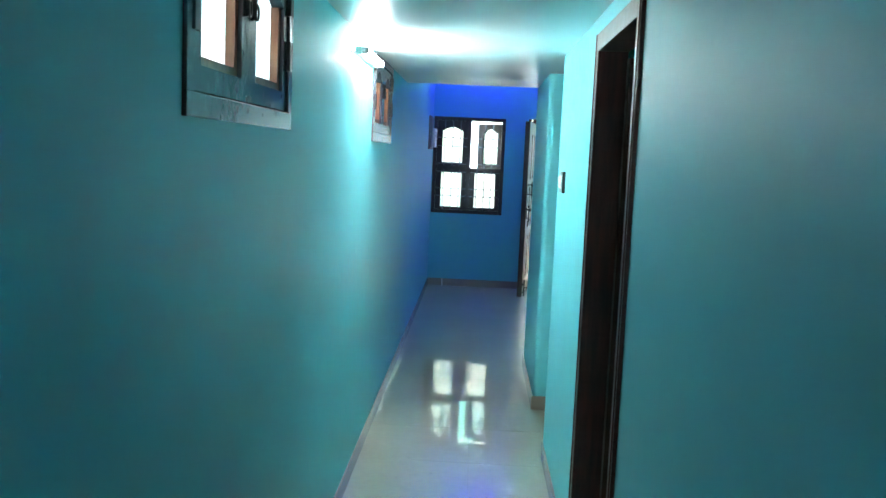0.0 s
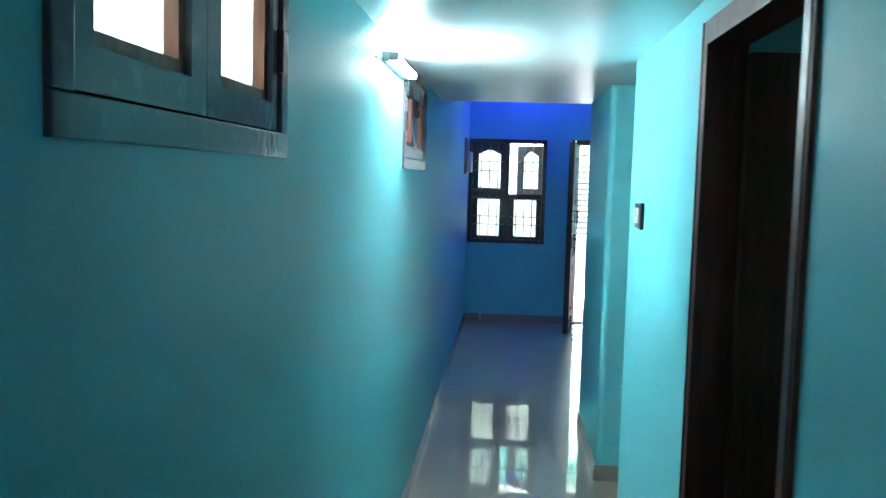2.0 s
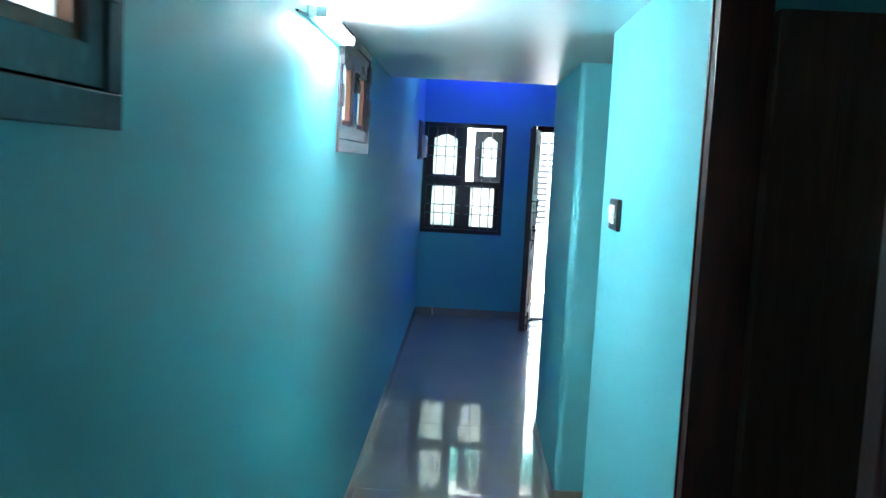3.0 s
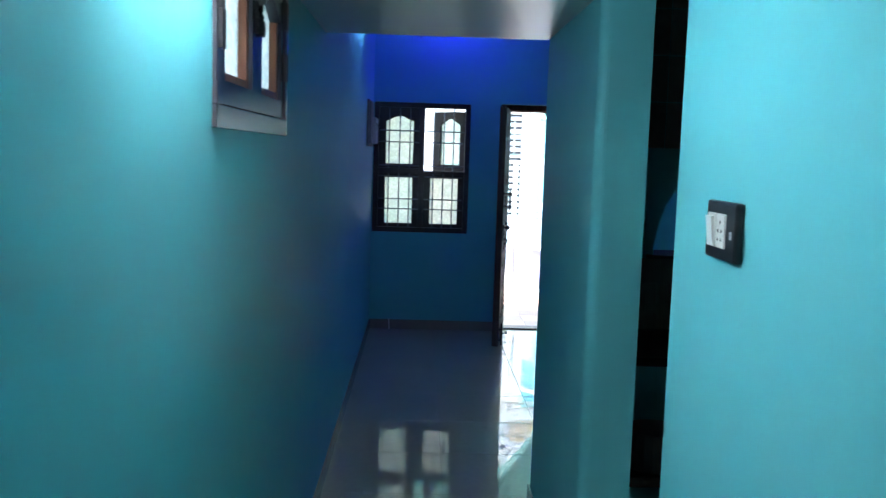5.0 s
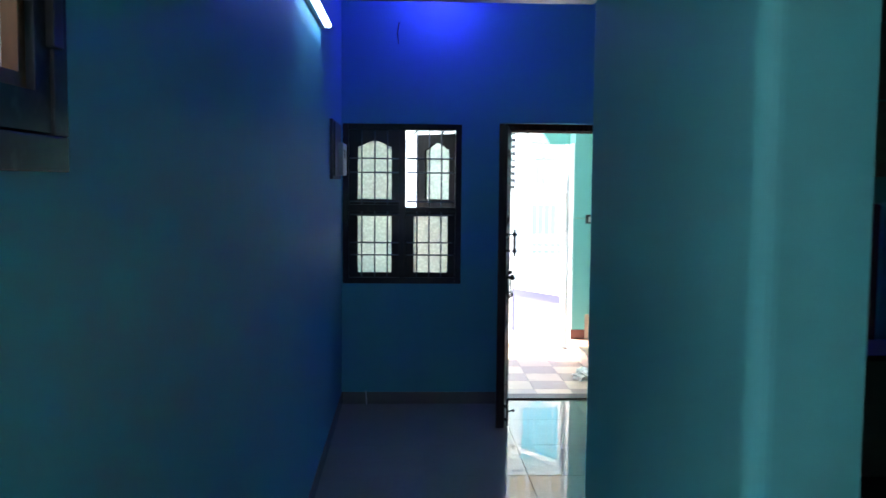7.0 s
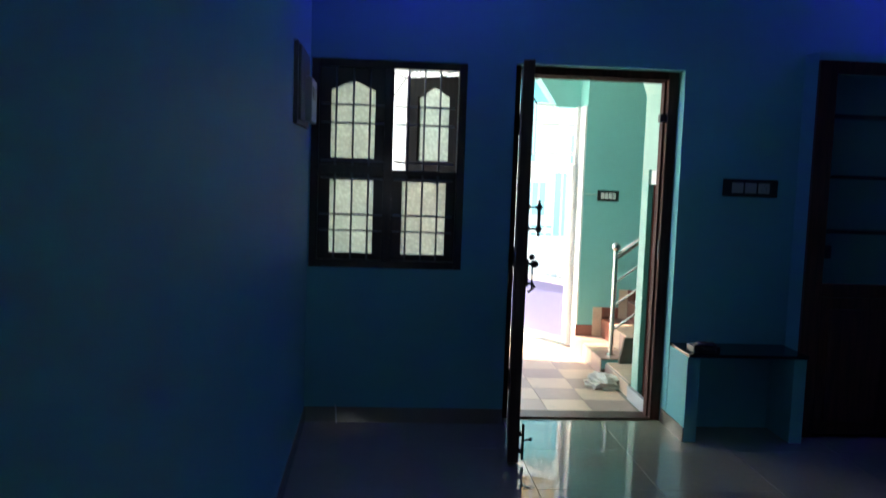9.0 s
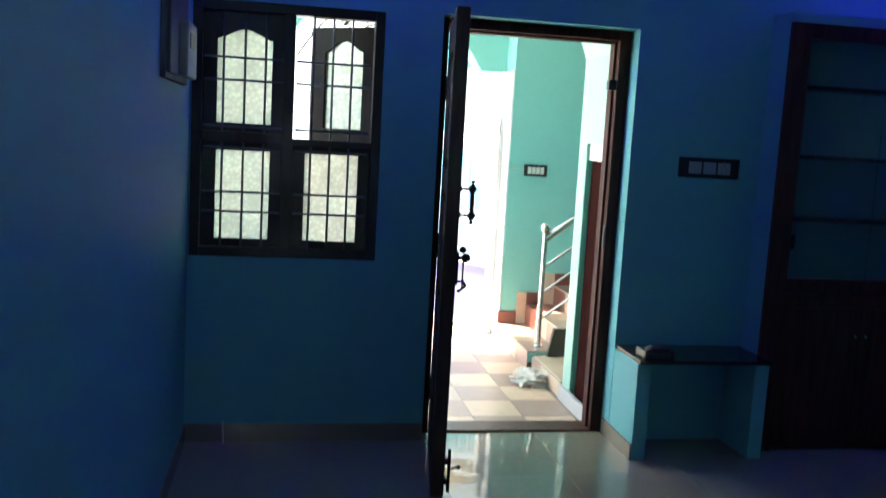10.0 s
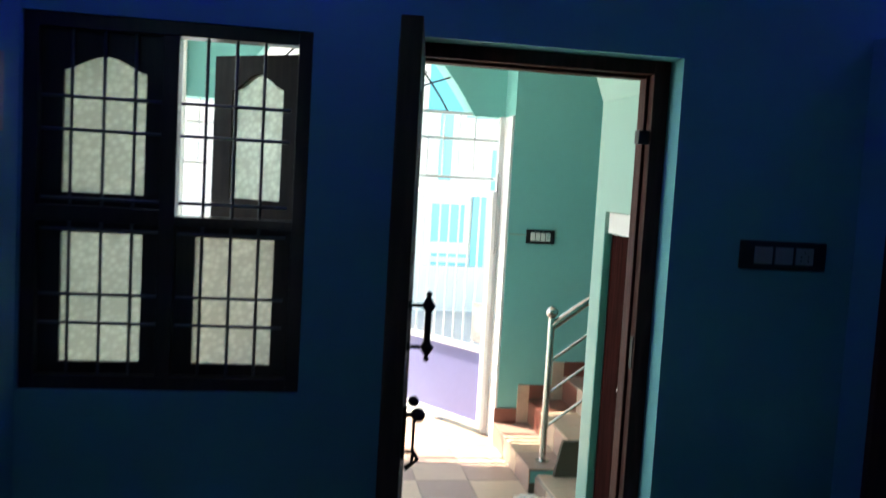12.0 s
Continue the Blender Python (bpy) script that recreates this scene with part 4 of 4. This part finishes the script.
gq = thing("gate_post", (-0.495, YG - 0.06, ZP), "cream steel gate post under the beam", "post")
part("post", boxes((-0.53, -0.46, YG - 0.09, YG - 0.03, ZP, 3.095), bevel=0.004), WHITE, gq)

tagged(part("gate_pier", boxes((1.767, 1.784, 14.605, YG - 0.002, ZP, GS), bevel=0.003), GATEW), "white painted pier face beside the gate", "pier", kind="structure")

# ---- street ----
CYAN = mat("cyan_house_paint", (0.12, 0.53, 0.64), 0.6, var=0.06, scale=1.5, bump=0.1)
PALECYAN = mat("pale_cyan_house_paint", (0.26, 0.66, 0.74), 0.6, var=0.06, scale=1.5, bump=0.1)
CREAM = mat("white_house_paint", (0.80, 0.79, 0.76), 0.6, var=0.06, scale=1.5, bump=0.1)
DARKW = mat("dark_window_glass", (0.50, 0.66, 0.70), 0.2)


def house(name, x0, x1, y0, y1, h, wall, trim, cols, label, storeys=(0.9, 3.9)):
    t = thing(name, ((x0 + x1) / 2, y0, -0.32), label, "house")
    part("wall", boxes((x0, x1, y0, y1, -0.32, h)), wall, t)
    part("plinth", boxes((x0 - 0.03, x1 + 0.03, y0 - 0.05, y0 - 0.002, -0.32, 0.35)), wall, t)
    part("sunshade", boxes((x0 - 0.2, x1 + 0.2, y0 - 0.6, y0 - 0.002, 3.62, 3.72)), wall, t)
    part("parapet", boxes((x0 - 0.1, x1 + 0.1, y0 - 0.12, y1 + 0.1, h, h + 0.6)), trim, t)
    part("band", boxes((max(x0, 2.15), x1 + 0.02, y0 - 0.05, y0 - 0.002, 2.62, 3.6)), trim, t)
    for k in range(cols):
        xc = x0 + (x1 - x0) * (k + 0.5) / cols
        for zb in storeys:
            if zb + 1.3 > h:
                continue
            w = part("window", boxes((xc - 0.55, xc + 0.55, y0 - 0.06, y0 - 0.002, zb, zb + 1.3)), wall, t, "white framed window")
            for q in (-0.26, 0.26):
                part("pane", boxes((xc + q - 0.2, xc + q + 0.2, y0 - 0.068, y0 - 0.061, zb + 0.08, zb + 1.22)), DARKW, w)
    return t


hs = house("house", -3.0, 4.2, 21.5, 29.0, 6.2, CREAM, CYAN, 3, "white painted house with cyan trim and a slatted shutter", (4.5,))
wf = part("window", boxes((2.18, 2.26, 21.44, 21.498, 0.62, 1.36), (2.76, 2.84, 21.44, 21.498, 0.62, 1.36), (2.26, 2.76, 21.44, 21.498, 1.27, 1.36), (2.26, 2.76, 21.44, 21.498, 0.62, 0.71)), CREAM, hs, "white framed window")
part("pane", boxes((2.26, 2.76, 21.46, 21.497, 0.71, 1.27)), PALECYAN, wf, "cyan window leaf")
for a, b, c, d in ((2.34, 2.52, 1.62, 2.58), (2.88, 3.08, 0.36, 1.44), (3.14, 3.34, 1.5, 2.1)):
    part("panel", boxes((a, b, 21.45, 21.498, c, d), bevel=0.01), PALECYAN, hs, "cyan painted facade panel")
for k in range(4):
    part("ledge", boxes((2.30, 2.86, 21.46, 21.498, 0.10 + 0.13 * k, 0.14 + 0.13 * k)), PALECYAN, hs, "narrow cyan ledge")
bw = part("balcony_wall", boxes((1.95, 3.70, 21.40, 21.498, 3.76, 4.34), bevel=0.01), mat("tan_balcony_tile", (0.62, 0.36, 0.13), 0.5, var=0.12, scale=4), hs, "tan tiled balcony front")
for k in range(8):
    part("baluster", boxes((2.02 + 0.22 * k, 2.05 + 0.22 * k, 21.36, 21.40, 3.76, 4.34)), CREAM, bw)
# near-black backing board stands in for the shade between the slats
sh = part("slatted_shutter", boxes((0.80, 1.95, 21.47, 21.498, 0.45, 2.60)), mat("shutter_gap_shade", (0.03, 0.03, 0.035), 0.7), hs, "slatted shutter on a near-black board for the shaded gaps")
for k in range(17):
    part("slat", boxes((0.82, 1.93, 21.42, 21.47, 0.50 + 0.125 * k, 0.568 + 0.125 * k), bevel=0.004), CREAM, sh)
house("house", 4.8, 13.0, 21.0, 29.0, 5.6, CREAM, CYAN, 3, "white painted house with cyan trim across the street")
house("house", -12.5, -3.6, 21.8, 29.0, 5.0, CREAM, CREAM, 3, "white painted house across the street")
nb = thing("neighbour_wall", (-3.4, 4.0, -0.32), "pale compound wall beside the house", "wall", kind="structure")
part("wall", boxes((-3.5, -3.35, -6.0, 14.0, -0.32, 2.2)), CREAM, nb)

# ---- skirting and floor tiles ----
sk = 0.009
setting("baseboard", boxes(
    (XL, XL + sk, Y0, YF - sk, 0, 0.09), (XR - sk, XR, Y0, D1[0] - 0.002, 0, 0.09), (XR - sk, XR, D1[1] + 0.002, YS, 0, 0.09), (XR - sk, XR, YP - sk, YHALL + sk, 0, 0.09),
    (XR, XR + 0.172, YP - sk, YP, 0, 0.09), (XR, XR + TH, YS, YS + sk, 0, 0.09), (XR, XH, YHALL, YHALL + sk, 0, 0.09), (XL, FD[0] - 0.002, YF - sk, YF, 0, 0.09),
    (FD[1], FD[1] + 0.001, YF, YF + 0.1, 0, 0.09), bevel=0.0015), SKIRT, "beige tile skirting along the walls", "skirting")
T = 0.60
for i in range(7):
    for j in range(22):
        xa, ya = XL + T * i, Y0 + 0.05 + T * j
        corridor = ya < YHALL - 0.2
        if ya > YF or (corridor and i > 1):
            continue
        xb, yb = min(xa + T, XH), min(ya + T, YO - 0.12)
        piece("tile", (xb - xa - 0.0012, yb - ya - 0.0012, 0.010), ((xa + xb) / 2, (ya + yb) / 2, -0.005), TILE, floor, 0.0008)
setting("floor_rooms", boxes((XR + TH + 0.2, 3.0, 1.3, YHALL - 0.2, -0.003, 0.001)), TILE, "cream tile floor of kitchen and bedroom", "floor")
